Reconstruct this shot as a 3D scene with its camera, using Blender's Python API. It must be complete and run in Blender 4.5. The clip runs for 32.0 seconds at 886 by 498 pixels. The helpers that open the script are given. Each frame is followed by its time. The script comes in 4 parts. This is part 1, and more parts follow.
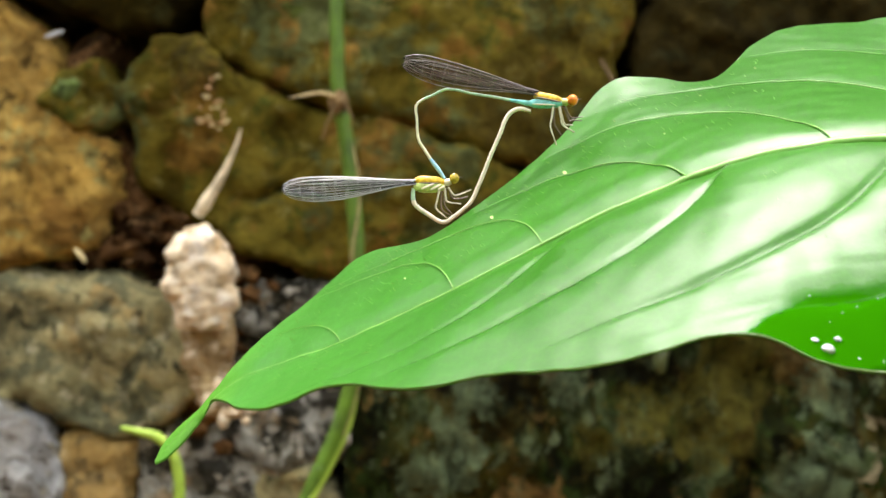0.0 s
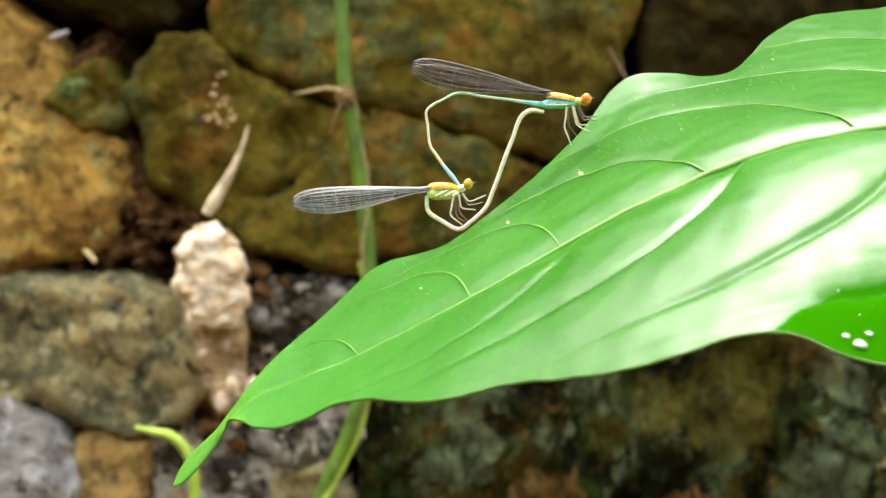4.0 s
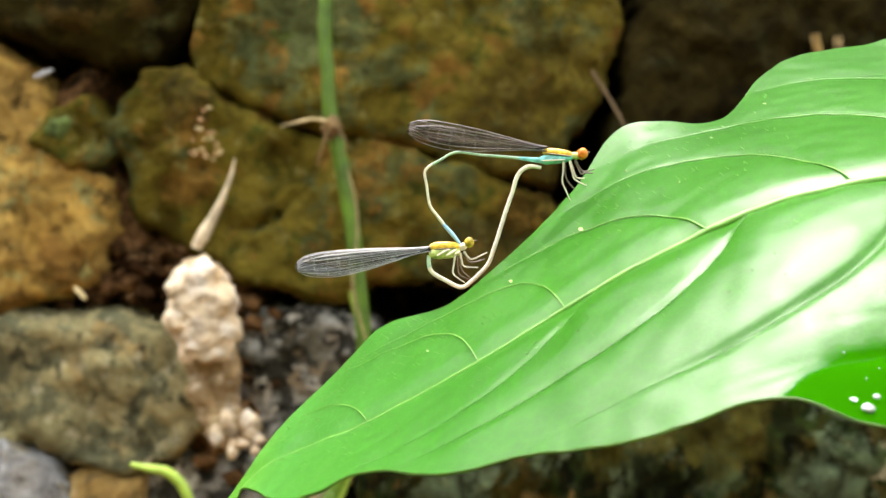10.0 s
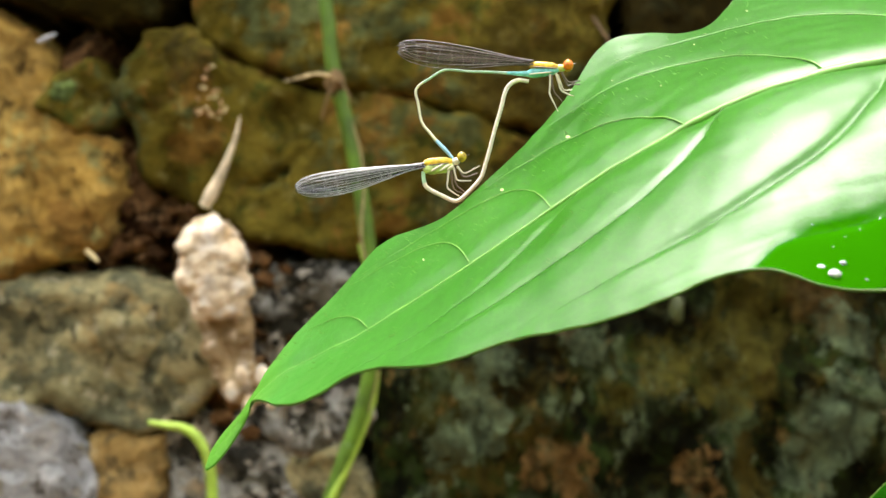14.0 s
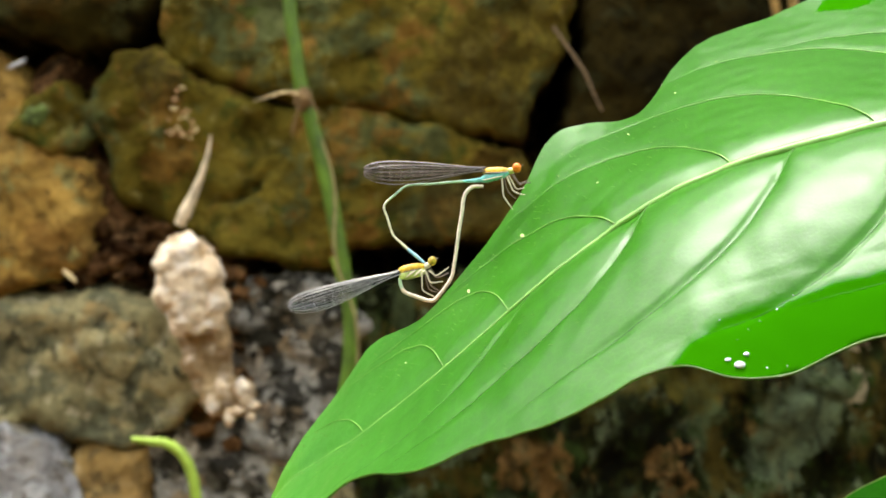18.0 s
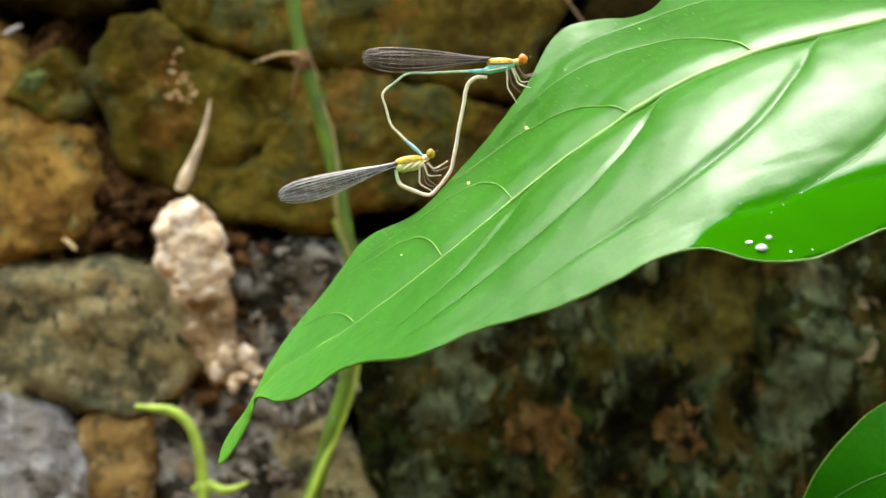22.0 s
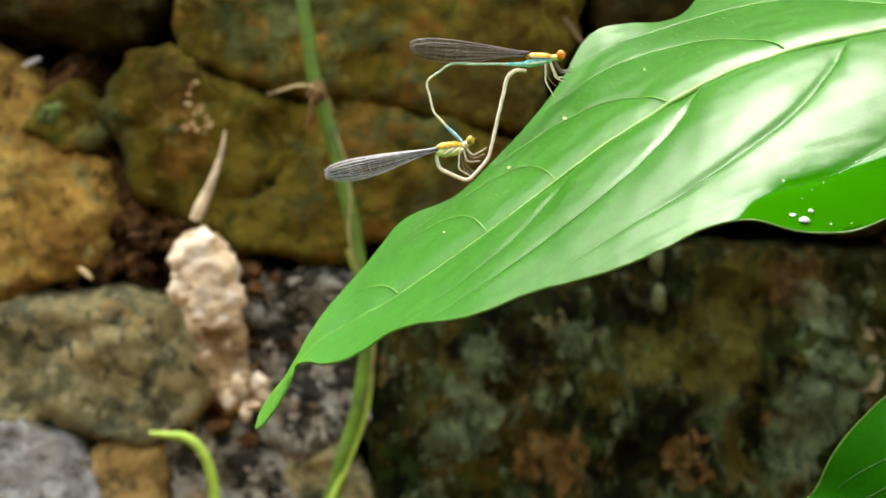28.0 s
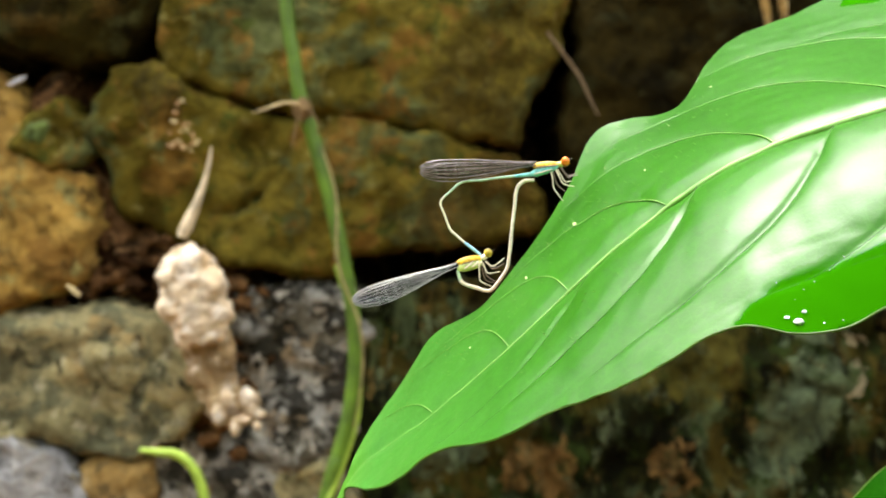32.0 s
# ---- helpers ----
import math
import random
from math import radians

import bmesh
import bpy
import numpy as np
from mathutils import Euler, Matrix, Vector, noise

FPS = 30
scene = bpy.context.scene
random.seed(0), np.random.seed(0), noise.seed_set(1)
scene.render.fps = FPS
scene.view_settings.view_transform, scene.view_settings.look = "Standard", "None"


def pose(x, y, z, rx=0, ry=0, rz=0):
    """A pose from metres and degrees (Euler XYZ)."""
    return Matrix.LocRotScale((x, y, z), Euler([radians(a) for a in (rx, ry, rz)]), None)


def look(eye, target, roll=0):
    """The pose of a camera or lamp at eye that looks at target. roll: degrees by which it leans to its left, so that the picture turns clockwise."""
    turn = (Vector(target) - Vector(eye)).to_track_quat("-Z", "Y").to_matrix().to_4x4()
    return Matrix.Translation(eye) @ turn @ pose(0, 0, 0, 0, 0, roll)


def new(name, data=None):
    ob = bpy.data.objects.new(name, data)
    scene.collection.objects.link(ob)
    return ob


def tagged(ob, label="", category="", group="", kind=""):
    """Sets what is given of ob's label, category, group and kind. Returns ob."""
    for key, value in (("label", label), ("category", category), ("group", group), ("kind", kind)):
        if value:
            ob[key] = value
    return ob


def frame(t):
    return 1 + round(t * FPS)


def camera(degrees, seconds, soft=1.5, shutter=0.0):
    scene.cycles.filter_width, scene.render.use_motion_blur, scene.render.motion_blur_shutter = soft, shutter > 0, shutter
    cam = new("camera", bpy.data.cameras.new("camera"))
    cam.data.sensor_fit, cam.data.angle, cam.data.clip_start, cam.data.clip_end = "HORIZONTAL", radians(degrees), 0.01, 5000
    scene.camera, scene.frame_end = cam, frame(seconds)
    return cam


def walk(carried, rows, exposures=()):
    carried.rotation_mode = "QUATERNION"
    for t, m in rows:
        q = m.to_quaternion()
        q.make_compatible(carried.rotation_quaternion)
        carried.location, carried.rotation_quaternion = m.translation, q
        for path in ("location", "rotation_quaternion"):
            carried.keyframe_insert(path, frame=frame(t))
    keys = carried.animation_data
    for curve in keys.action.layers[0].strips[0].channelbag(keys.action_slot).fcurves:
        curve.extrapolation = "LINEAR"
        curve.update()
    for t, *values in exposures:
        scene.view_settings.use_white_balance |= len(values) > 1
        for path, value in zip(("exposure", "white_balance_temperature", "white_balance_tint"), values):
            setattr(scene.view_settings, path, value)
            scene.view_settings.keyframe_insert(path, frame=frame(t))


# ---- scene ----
cam = camera(34.61, 32.0)
cam.data.dof.use_dof = True
cam.data.dof.focus_distance = 0.152
cam.data.dof.aperture_fstop = 68.0
walk(cam, [
    (0, pose(0.00153, 0.01634, 0.79731, 90.000, -4.500, -0.000)),
    (0.5, pose(0.00099, 0.02032, 0.79869, 90.069, -4.355, 0.003)),
    (1, pose(0.00135, 0.02296, 0.79941, 90.026, -4.230, 0.055)),
    (1.5, pose(0.00576, 0.02345, 0.79627, 89.764, -4.164, -0.003)),
    (2, pose(0.00480, 0.02306, 0.79715, 89.694, -4.067, 0.084)),
    (2.5, pose(0.00358, 0.02287, 0.79737, 89.739, -3.788, 0.113)),
    (3, pose(0.00223, 0.02046, 0.79769, 89.764, -3.510, 0.209)),
    (3.5, pose(0.00066, 0.01974, 0.79960, 89.708, -3.410, 0.318)),
    (5.5, pose(0.00205, 0.01893, 0.79511, 89.226, -2.964, 0.566)),
    (6, pose(0.00034, 0.01717, 0.79812, 89.291, -2.870, 0.658)),
    (6.5, pose(-0.00119, 0.01762, 0.79687, 89.280, -2.708, 0.678)),
    (7, pose(-0.00056, 0.01803, 0.79849, 89.434, -2.625, 0.444)),
    (7.5, pose(0.00221, 0.01562, 0.79923, 89.639, -2.506, 0.140)),
    (8, pose(-0.00096, 0.01850, 0.79985, 89.724, -2.304, 0.198)),
    (8.5, pose(0.00189, 0.02659, 0.80185, 90.116, -1.066, -0.228)),
    (9, pose(0.00013, 0.02571, 0.80148, 90.053, -1.353, -0.122)),
    (9.5, pose(-0.00047, 0.02435, 0.80039, 89.988, -0.588, -0.058)),
    (10, pose(-0.00090, 0.01857, 0.80307, 90.375, -1.499, -0.134)),
    (10.5, pose(-0.00068, 0.01943, 0.80179, 89.756, -0.390, 0.017)),
    (11, pose(-0.00164, 0.01806, 0.80062, 89.551, -0.258, 0.200)),
    (11.5, pose(-0.00150, 0.01447, 0.80054, 89.536, -0.078, 0.190)),
    (12, pose(-0.00229, 0.01564, 0.79988, 89.367, -0.030, 0.248)),
    (12.5, pose(-0.00124, 0.01098, 0.79808, 89.264, 0.155, 0.173)),
    (13, pose(0.00189, 0.01182, 0.79690, 89.082, 0.279, 0.126)),
    (13.5, pose(-0.00178, 0.01228, 0.79867, 88.737, 0.310, 0.326)),
    (14, pose(0.00099, 0.01341, 0.79805, 88.719, 0.430, 0.291)),
    (14.5, pose(0.00184, 0.01667, 0.79847, 88.345, 0.920, 0.226)),
    (16.5, pose(-0.00286, 0.00338, 0.80060, 88.660, 1.234, 0.244)),
    (17, pose(-0.00072, 0.00078, 0.80534, 88.709, 1.676, -0.099)),
    (17.5, pose(0.00258, -0.00001, 0.80672, 88.675, 2.080, -0.611)),
    (18, pose(0.00158, -0.00488, 0.81114, 88.190, 2.322, -0.900)),
    (18.5, pose(-0.00094, -0.00914, 0.81471, 87.513, 2.528, -1.069)),
    (19, pose(0.00091, -0.00928, 0.81323, 87.506, 2.221, -1.018)),
    (19.5, pose(0.00217, -0.00373, 0.80885, 87.385, 2.562, -1.027)),
    (20, pose(0.00354, -0.00024, 0.80414, 87.530, 2.751, -0.869)),
    (20.5, pose(0.00150, 0.00019, 0.80522, 87.233, 2.676, -0.935)),
    (21, pose(0.00106, 0.00216, 0.80543, 87.209, 2.821, -0.886)),
    (21.5, pose(0.00104, 0.00423, 0.80314, 87.303, 2.890, -0.886)),
    (22, pose(0.00160, 0.00404, 0.80106, 87.333, 3.129, -0.754)),
    (22.5, pose(-0.00089, 0.00473, 0.80316, 86.911, 3.057, -0.716)),
    (23, pose(0.00019, 0.00438, 0.79986, 86.972, 3.302, -0.653)),
    (23.5, pose(0.00158, 0.00773, 0.79809, 87.154, 3.156, -0.542)),
    (24, pose(0.00123, 0.00432, 0.79962, 87.198, 3.207, -0.651)),
    (24.5, pose(0.00003, 0.00555, 0.79584, 87.360, 3.228, -0.564)),
    (25, pose(-0.00327, 0.00232, 0.79441, 87.499, 3.010, -0.772)),
    (25.5, pose(-0.00142, 0.00214, 0.79130, 88.261, 2.773, -0.932)),
    (26, pose(0.00021, 0.00101, 0.79046, 88.817, 2.866, -0.816)),
    (26.5, pose(0.00022, -0.00753, 0.79292, 88.901, 2.837, -0.848)),
    (28.5, pose(-0.00445, -0.00748, 0.79468, 89.058, 3.062, -0.575)),
    (29, pose(-0.00353, -0.01016, 0.79514, 88.998, 3.067, -0.554)),
    (29.5, pose(-0.00493, -0.00855, 0.79620, 88.963, 3.128, -0.563)),
    (30, pose(-0.00346, -0.00724, 0.79867, 88.904, 3.204, -0.799)),
    (30.5, pose(-0.00251, -0.00667, 0.79610, 89.147, 3.353, -0.932)),
    (31, pose(-0.00070, -0.00638, 0.79651, 89.303, 3.389, -1.054)),
    (31.5, pose(-0.00123, -0.00423, 0.79697, 89.263, 3.422, -1.075)),
    (32, pose(-0.00755, -0.01303, 0.80950, 88.542, 3.658, -1.508)),
], [(t, stops, 7500 if 24.5 < t < 27 else 7000, 10) for t, stops in ((0.0, 2.22), (0.4, 2.28), (1.0, 2.5), (2.0, 2.46), (3.0, 2.42), (6.0, 2.42), (9.0, 2.3), (10.0, 2.42), (13.0, 2.3), (14.0, 2.32), (17.0, 2.38), (18.0, 2.2), (19.0, 2.18), (21.0, 2.08), (22.0, 2.14), (23.0, 2.34), (24.0, 2.3), (25.0, 2.2), (26.0, 2.1), (29.0, 2.17), (31.0, 2.25), (32.0, 2.38))])

# ---- light ----
world = bpy.data.worlds.new("sky")
scene.world = world
world.use_nodes = True
wn = world.node_tree
sky = wn.nodes.new("ShaderNodeTexSky")
sky.sky_type, sky.sun_disc = "NISHITA", False
sky.sun_elevation, sky.sun_rotation = radians(73), radians(-22)
sky.air_density, sky.dust_density, sky.ozone_density = 1.0, 6.0, 0.6
bg = wn.nodes["Background"]
bg.inputs["Strength"].default_value = 0.15
haze = wn.nodes.new("ShaderNodeHueSaturation")
haze.inputs["Saturation"].default_value = 0.22
wn.links.new(sky.outputs[0], haze.inputs["Color"])
wn.links.new(haze.outputs[0], bg.inputs[0])
sun = new("sun", bpy.data.lights.new("sun", "SUN"))
sun.data.energy, sun.data.angle, sun.data.color = 0.52, radians(22), (0.96, 1.0, 1.08)
sun.matrix_world = look((-0.219, 0.542, 1.913), (0, 0, 0))


# ---- materials ----
def material(name, rough=0.6, metal=0.0):
    m = bpy.data.materials.new(name)
    m.use_nodes = True
    p = m.node_tree.nodes["Principled BSDF"]
    p.inputs["Roughness"].default_value, p.inputs["Metallic"].default_value = rough, metal
    return m, m.node_tree, p


def node(nt, kind, **values):
    n = nt.nodes.new(kind)
    for k, v in values.items():
        n.inputs[k.replace("_", " ")].default_value = v
    return n


def ramp(nt, fac, stops):
    r = nt.nodes.new("ShaderNodeValToRGB")
    while len(r.color_ramp.elements) < len(stops):
        r.color_ramp.elements.new(0.5)
    for e, (at, col) in zip(r.color_ramp.elements, stops):
        e.position, e.color = at, (*col, 1)
    nt.links.new(fac, r.inputs[0])
    return r.outputs[0]


def coords(nt):
    return nt.nodes.new("ShaderNodeTexCoord").outputs["Object"]


def noise_tex(nt, vec, scale, detail=4.0, rough=0.55, distort=0.0):
    n = node(nt, "ShaderNodeTexNoise", Scale=scale, Detail=detail, Roughness=rough, Distortion=distort)
    nt.links.new(vec, n.inputs["Vector"])
    return n.outputs["Fac"]


def mix(nt, fac, a, b, kind="MIX"):
    m = nt.nodes.new("ShaderNodeMix")
    m.data_type, m.blend_type = "RGBA", kind
    for sock, v in ((m.inputs[0], fac), (m.inputs[6], a), (m.inputs[7], b)):
        if isinstance(v, (int, float)):
            sock.default_value = v
        elif isinstance(v, tuple):
            sock.default_value = (*v, 1)
        else:
            nt.links.new(v, sock)
    return m.outputs[2]


def bump(nt, p, height, strength, distance):
    b = node(nt, "ShaderNodeBump", Strength=strength, Distance=distance)
    nt.links.new(height, b.inputs["Height"])
    nt.links.new(b.outputs[0], p.inputs["Normal"])


def plain(name, col, rough=0.5, vary=0.25, scale=400.0, metal=0.0):
    m, nt, p = material(name, rough, metal)
    f = noise_tex(nt, coords(nt), scale)
    dark = tuple(c * (1 - vary) for c in col)
    light = tuple(min(1, c * (1 + vary)) for c in col)
    nt.links.new(ramp(nt, f, [(0.3, dark), (0.7, light)]), p.inputs["Base Color"])
    return m


def blotches(nt, vec, col, spots):
    """Stains and toned patches with a place and ragged edges: (x, z, radius, raggedness, colour)."""
    if spots:
        swirl = node(nt, "ShaderNodeTexNoise", Scale=42.0, Detail=5.0, Roughness=0.65)
        nt.links.new(vec, swirl.inputs["Vector"])
        shift = nt.nodes.new("ShaderNodeVectorMath")
        shift.operation = "MULTIPLY_ADD"
        shift.inputs[1].default_value, shift.inputs[2].default_value = (0.045, 0.0, 0.075), (-0.0225, 0.0, -0.0375)
        nt.links.new(swirl.outputs["Color"], shift.inputs[0])
        moved = nt.nodes.new("ShaderNodeVectorMath")
        nt.links.new(vec, moved.inputs[0])
        nt.links.new(shift.outputs[0], moved.inputs[1])
        vec = moved.outputs[0]
    for x, z, r, rag, tone in spots:
        d = nt.nodes.new("ShaderNodeVectorMath")
        d.operation = "DISTANCE"
        flat = nt.nodes.new("ShaderNodeVectorMath")
        flat.operation = "MULTIPLY"
        flat.inputs[1].default_value = (1, 0, 1)
        nt.links.new(vec, flat.inputs[0])
        nt.links.new(flat.outputs[0], d.inputs[0])
        d.inputs[1].default_value = (x, 0, z)
        n = noise_tex(nt, vec, 1.6 / r + 25, 9, 0.82, 1.2)
        m = nt.nodes.new("ShaderNodeMath")
        m.operation = "MULTIPLY_ADD"
        nt.links.new(n, m.inputs[0])
        m.inputs[1].default_value = -rag * r * 4
        nt.links.new(d.outputs["Value"], m.inputs[2])
        k = nt.nodes.new("ShaderNodeMapRange")
        nt.links.new(m.outputs[0], k.inputs[0])
        k.inputs[1].default_value, k.inputs[2].default_value = r * (0.88 - 2 * rag), r * (1.05 - 2 * rag)
        k.inputs[3].default_value, k.inputs[4].default_value = 0.85, 0.0
        gaps = ramp(nt, noise_tex(nt, vec, 95 + 900 * r, 5, 0.75, 0.8), [(0.40, (0.12,) * 3), (0.54, (1, 1, 1))])
        col = mix(nt, mix(nt, 1.0, k.outputs[0], gaps, "MULTIPLY"), col, tone)
    return col


def stone_material(name, tones, accents=(), flecks=0.6, rough=0.85, seed=0.0, spots=(), stretch=1.0):
    """Weathered stone: broad tones, ragged coloured patches (colour, size, cover), stains and toned spots with a place,
    dark flecks and grain.
    """
    m, nt, p = material(name, rough)
    p.inputs["Specular IOR Level"].default_value = 0.04
    co = coords(nt)
    mp = nt.nodes.new("ShaderNodeMapping")
    mp.inputs["Location"].default_value = (seed * 3.1, seed * 1.7, seed)
    mp.inputs["Scale"].default_value = (1, 1, stretch)
    nt.links.new(co, mp.inputs[0])
    vec = mp.outputs[0]
    big = noise_tex(nt, vec, 17, 7, 0.6, 0.5)
    mid = noise_tex(nt, vec, 62, 5, 0.62, 0.6)
    col = ramp(nt, big, [(0.38, tones[0]), (0.5, tones[1]), (0.62, tones[2])])
    for k, (tone, size, cover) in enumerate(accents):
        off = nt.nodes.new("ShaderNodeVectorMath")
        off.inputs[1].default_value = (3.7 * (k + 1), 1.9 * (k + 1), 0.6 * (k + 1))
        nt.links.new(vec, off.inputs[0])
        f = noise_tex(nt, off.outputs[0], 1 / size, 7, 0.68, 0.25)
        edge = 0.66 - 0.32 * cover
        col = mix(nt, ramp(nt, f, [(edge - 0.015, (0, 0, 0)), (edge + 0.05, (0.9,) * 3)]), col, tone)
    col = blotches(nt, co, col, spots)
    col = mix(nt, flecks, col, ramp(nt, mid, [(0.33, (0.20, 0.19, 0.17)), (0.48, (0.95, 0.95, 0.94)), (0.66, (1.5, 1.48, 1.42))]), "MULTIPLY")
    fine = noise_tex(nt, vec, 190, 4, 0.7)
    nt.links.new(mix(nt, 0.35, col, ramp(nt, fine, [(0.34, (0.5,) * 3), (0.66, (1.45,) * 3)]), "MULTIPLY"), p.inputs["Base Color"])
    bump(nt, p, mid, 1.0, 0.006)
    return m


MOSS = (0.045, 0.058, 0.010)
ochre = stone_material("ochre_stone", [(0.1843, 0.09975, 0.02377), (0.341, 0.2137, 0.05244), (0.4331, 0.2945, 0.0839)], [((0.3007, 0.19, 0.05299), 0.045, 0.42), ((0.2764, 0.247, 0.0909), 0.028, 0.3), ((0.05529, 0.03325, 0.009789), 0.022, 0.22)], seed=1)
# most spots turn the right ends of the two wide stones darker brown
olive = stone_material("olive_stone", [(0.05802, 0.04462, 0.00571), (0.1024, 0.08133, 0.01142), (0.1433, 0.1137, 0.01757)], [((0.07509, 0.08997, 0.03294), 0.05, 0.4), ((0.1604, 0.08997, 0.01845), 0.032, 0.32), (MOSS, 0.026, 0.25), ((0.1639, 0.1439, 0.04393), 0.014, 0.2)], seed=2, spots=[(0.060, 0.915, 0.034, 0.38, (0.05704, 0.04268, 0.008)), (0.035, 0.880, 0.026, 0.4, (0.0644, 0.04656, 0.0096)), (0.058, 0.865, 0.020, 0.4, (0.046, 0.03492, 0.0072)), (0.055, 0.820, 0.030, 0.4, (0.046, 0.03395, 0.0072)), (0.020, 0.805, 0.022, 0.42, (0.0644, 0.04656, 0.0104)), (-0.155, 0.893, 0.016, 0.42, (0.0414, 0.03298, 0.0096))])
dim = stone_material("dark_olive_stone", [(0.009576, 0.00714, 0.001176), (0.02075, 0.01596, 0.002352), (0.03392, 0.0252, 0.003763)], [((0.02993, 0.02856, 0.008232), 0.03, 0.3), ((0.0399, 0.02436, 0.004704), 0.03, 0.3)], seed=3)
# darker copy of the dark olive stone, shade put into its tones
shade = stone_material("shaded_olive_stone", [(0.0068, 0.00544, 0.001428), (0.017, 0.01292, 0.002856), (0.02856, 0.02108, 0.00476)], [((0.0238, 0.02312, 0.008092), 0.03, 0.3)], seed=11)
greyish = stone_material("grey_speckled_stone", [(0.185, 0.17, 0.085), (0.26, 0.235, 0.12), (0.34, 0.295, 0.15)], [((0.105, 0.11, 0.066), 0.03, 0.46), ((0.31, 0.225, 0.095), 0.04, 0.24), ((0.05, 0.05, 0.028), 0.014, 0.26), ((0.40, 0.37, 0.24), 0.012, 0.22)], 0.65, seed=4)
pale = stone_material("pale_grey_stone", [(0.2132, 0.2173, 0.2214), (0.328, 0.3362, 0.3444), (0.4264, 0.4346, 0.4346)], [((0.0984, 0.0902, 0.0738), 0.02, 0.28), ((0.2788, 0.246, 0.164), 0.04, 0.3)], seed=5)
# black patches sit mostly large along the mossy stone's upper edge
ORANGE_STAIN, PALE_STAIN, OLIVE_STAIN, BLACK_PATCH, BROWN_STAIN = (0.17, 0.100, 0.034), (0.090, 0.122, 0.066), (0.062, 0.056, 0.010), (0.003, 0.003, 0.001), (0.085, 0.055, 0.017)
MOSSY_SPOTS = [((0.131, 0.758, 0.040, 0.30), BLACK_PATCH), ((0.056, 0.735, 0.034, 0.40), BLACK_PATCH), ((0.253, 0.765, 0.041, 0.30), BLACK_PATCH), ((0.043, 0.700, 0.022, 0.40), BLACK_PATCH), ((0.141, 0.676, 0.022, 0.40), BLACK_PATCH), ((0.128, 0.652, 0.022, 0.40), BLACK_PATCH), ((0.110, 0.625, 0.022, 0.40), BLACK_PATCH), ((0.186, 0.735, 0.030, 0.35), OLIVE_STAIN), ((0.171, 0.708, 0.030, 0.40), OLIVE_STAIN), ((0.132, 0.707, 0.017, 0.40), OLIVE_STAIN), ((0.104, 0.689, 0.016, 0.40), OLIVE_STAIN), ((0.225, 0.742, 0.022, 0.40), BROWN_STAIN),
               ((0.232, 0.667, 0.022, 0.45), PALE_STAIN), ((0.222, 0.644, 0.018, 0.45), PALE_STAIN), ((0.246, 0.684, 0.018, 0.45), PALE_STAIN), ((0.238, 0.728, 0.018, 0.45), PALE_STAIN), ((0.084, 0.720, 0.013, 0.45), PALE_STAIN), ((0.030, 0.713, 0.016, 0.45), PALE_STAIN), ((0.022, 0.671, 0.016, 0.45), PALE_STAIN), ((0.000, 0.657, 0.016, 0.45), PALE_STAIN), ((-0.013, 0.613, 0.022, 0.45), PALE_STAIN), ((0.012, 0.690, 0.012, 0.45), PALE_STAIN), ((0.069, 0.730, 0.007, 0.40), (0.15, 0.14, 0.07)),
               ((0.050, 0.634, 0.010, 0.35), ORANGE_STAIN), ((0.056, 0.648, 0.008, 0.40), ORANGE_STAIN), ((0.070, 0.655, 0.011, 0.40), ORANGE_STAIN), ((0.076, 0.638, 0.012, 0.40), ORANGE_STAIN), ((0.160, 0.651, 0.007, 0.40), ORANGE_STAIN), ((0.145, 0.640, 0.008, 0.45), ORANGE_STAIN), ((0.156, 0.630, 0.008, 0.40), ORANGE_STAIN), ((0.272, 0.714, 0.005, 0.40), (0.30, 0.25, 0.15)), ((0.268, 0.685, 0.007, 0.40), (0.36, 0.31, 0.20))]
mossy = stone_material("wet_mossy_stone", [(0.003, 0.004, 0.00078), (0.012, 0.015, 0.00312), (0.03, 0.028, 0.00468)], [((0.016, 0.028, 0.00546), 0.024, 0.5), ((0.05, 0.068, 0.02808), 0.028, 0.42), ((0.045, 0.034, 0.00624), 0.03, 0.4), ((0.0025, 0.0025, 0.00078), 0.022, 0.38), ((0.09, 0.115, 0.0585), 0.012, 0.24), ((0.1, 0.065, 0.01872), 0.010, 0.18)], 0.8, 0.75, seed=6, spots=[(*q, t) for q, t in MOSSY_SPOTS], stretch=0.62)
lichen = stone_material("lichen_stone", [(0.030, 0.027, 0.018), (0.10, 0.092, 0.066), (0.19, 0.17, 0.125)], [((0.32, 0.32, 0.29), 0.036, 0.52), ((0.012, 0.011, 0.007), 0.018, 0.52), ((0.50, 0.47, 0.40), 0.016, 0.3), ((0.26, 0.19, 0.11), 0.02, 0.25)], 0.7, seed=7)
soil = stone_material("red_brown_soil", [(0.03, 0.014, 0.0056), (0.105, 0.052, 0.02), (0.19, 0.1, 0.04)], [((0.014, 0.009, 0.004), 0.022, 0.42), ((0.26, 0.15, 0.068), 0.014, 0.3)], seed=8)
rust = stone_material("orange_brown_stone", [(0.18, 0.105, 0.032), (0.29, 0.185, 0.062), (0.37, 0.26, 0.105)], [((0.12, 0.09, 0.045), 0.02, 0.36), ((0.44, 0.34, 0.18), 0.018, 0.28)], seed=9)
clay = stone_material("pale_clay", [(0.62, 0.48, 0.31), (0.80, 0.66, 0.46), (0.88, 0.77, 0.60)], [((0.55, 0.38, 0.21), 0.013, 0.3), ((0.90, 0.82, 0.70), 0.014, 0.36)], 0.35, seed=10)
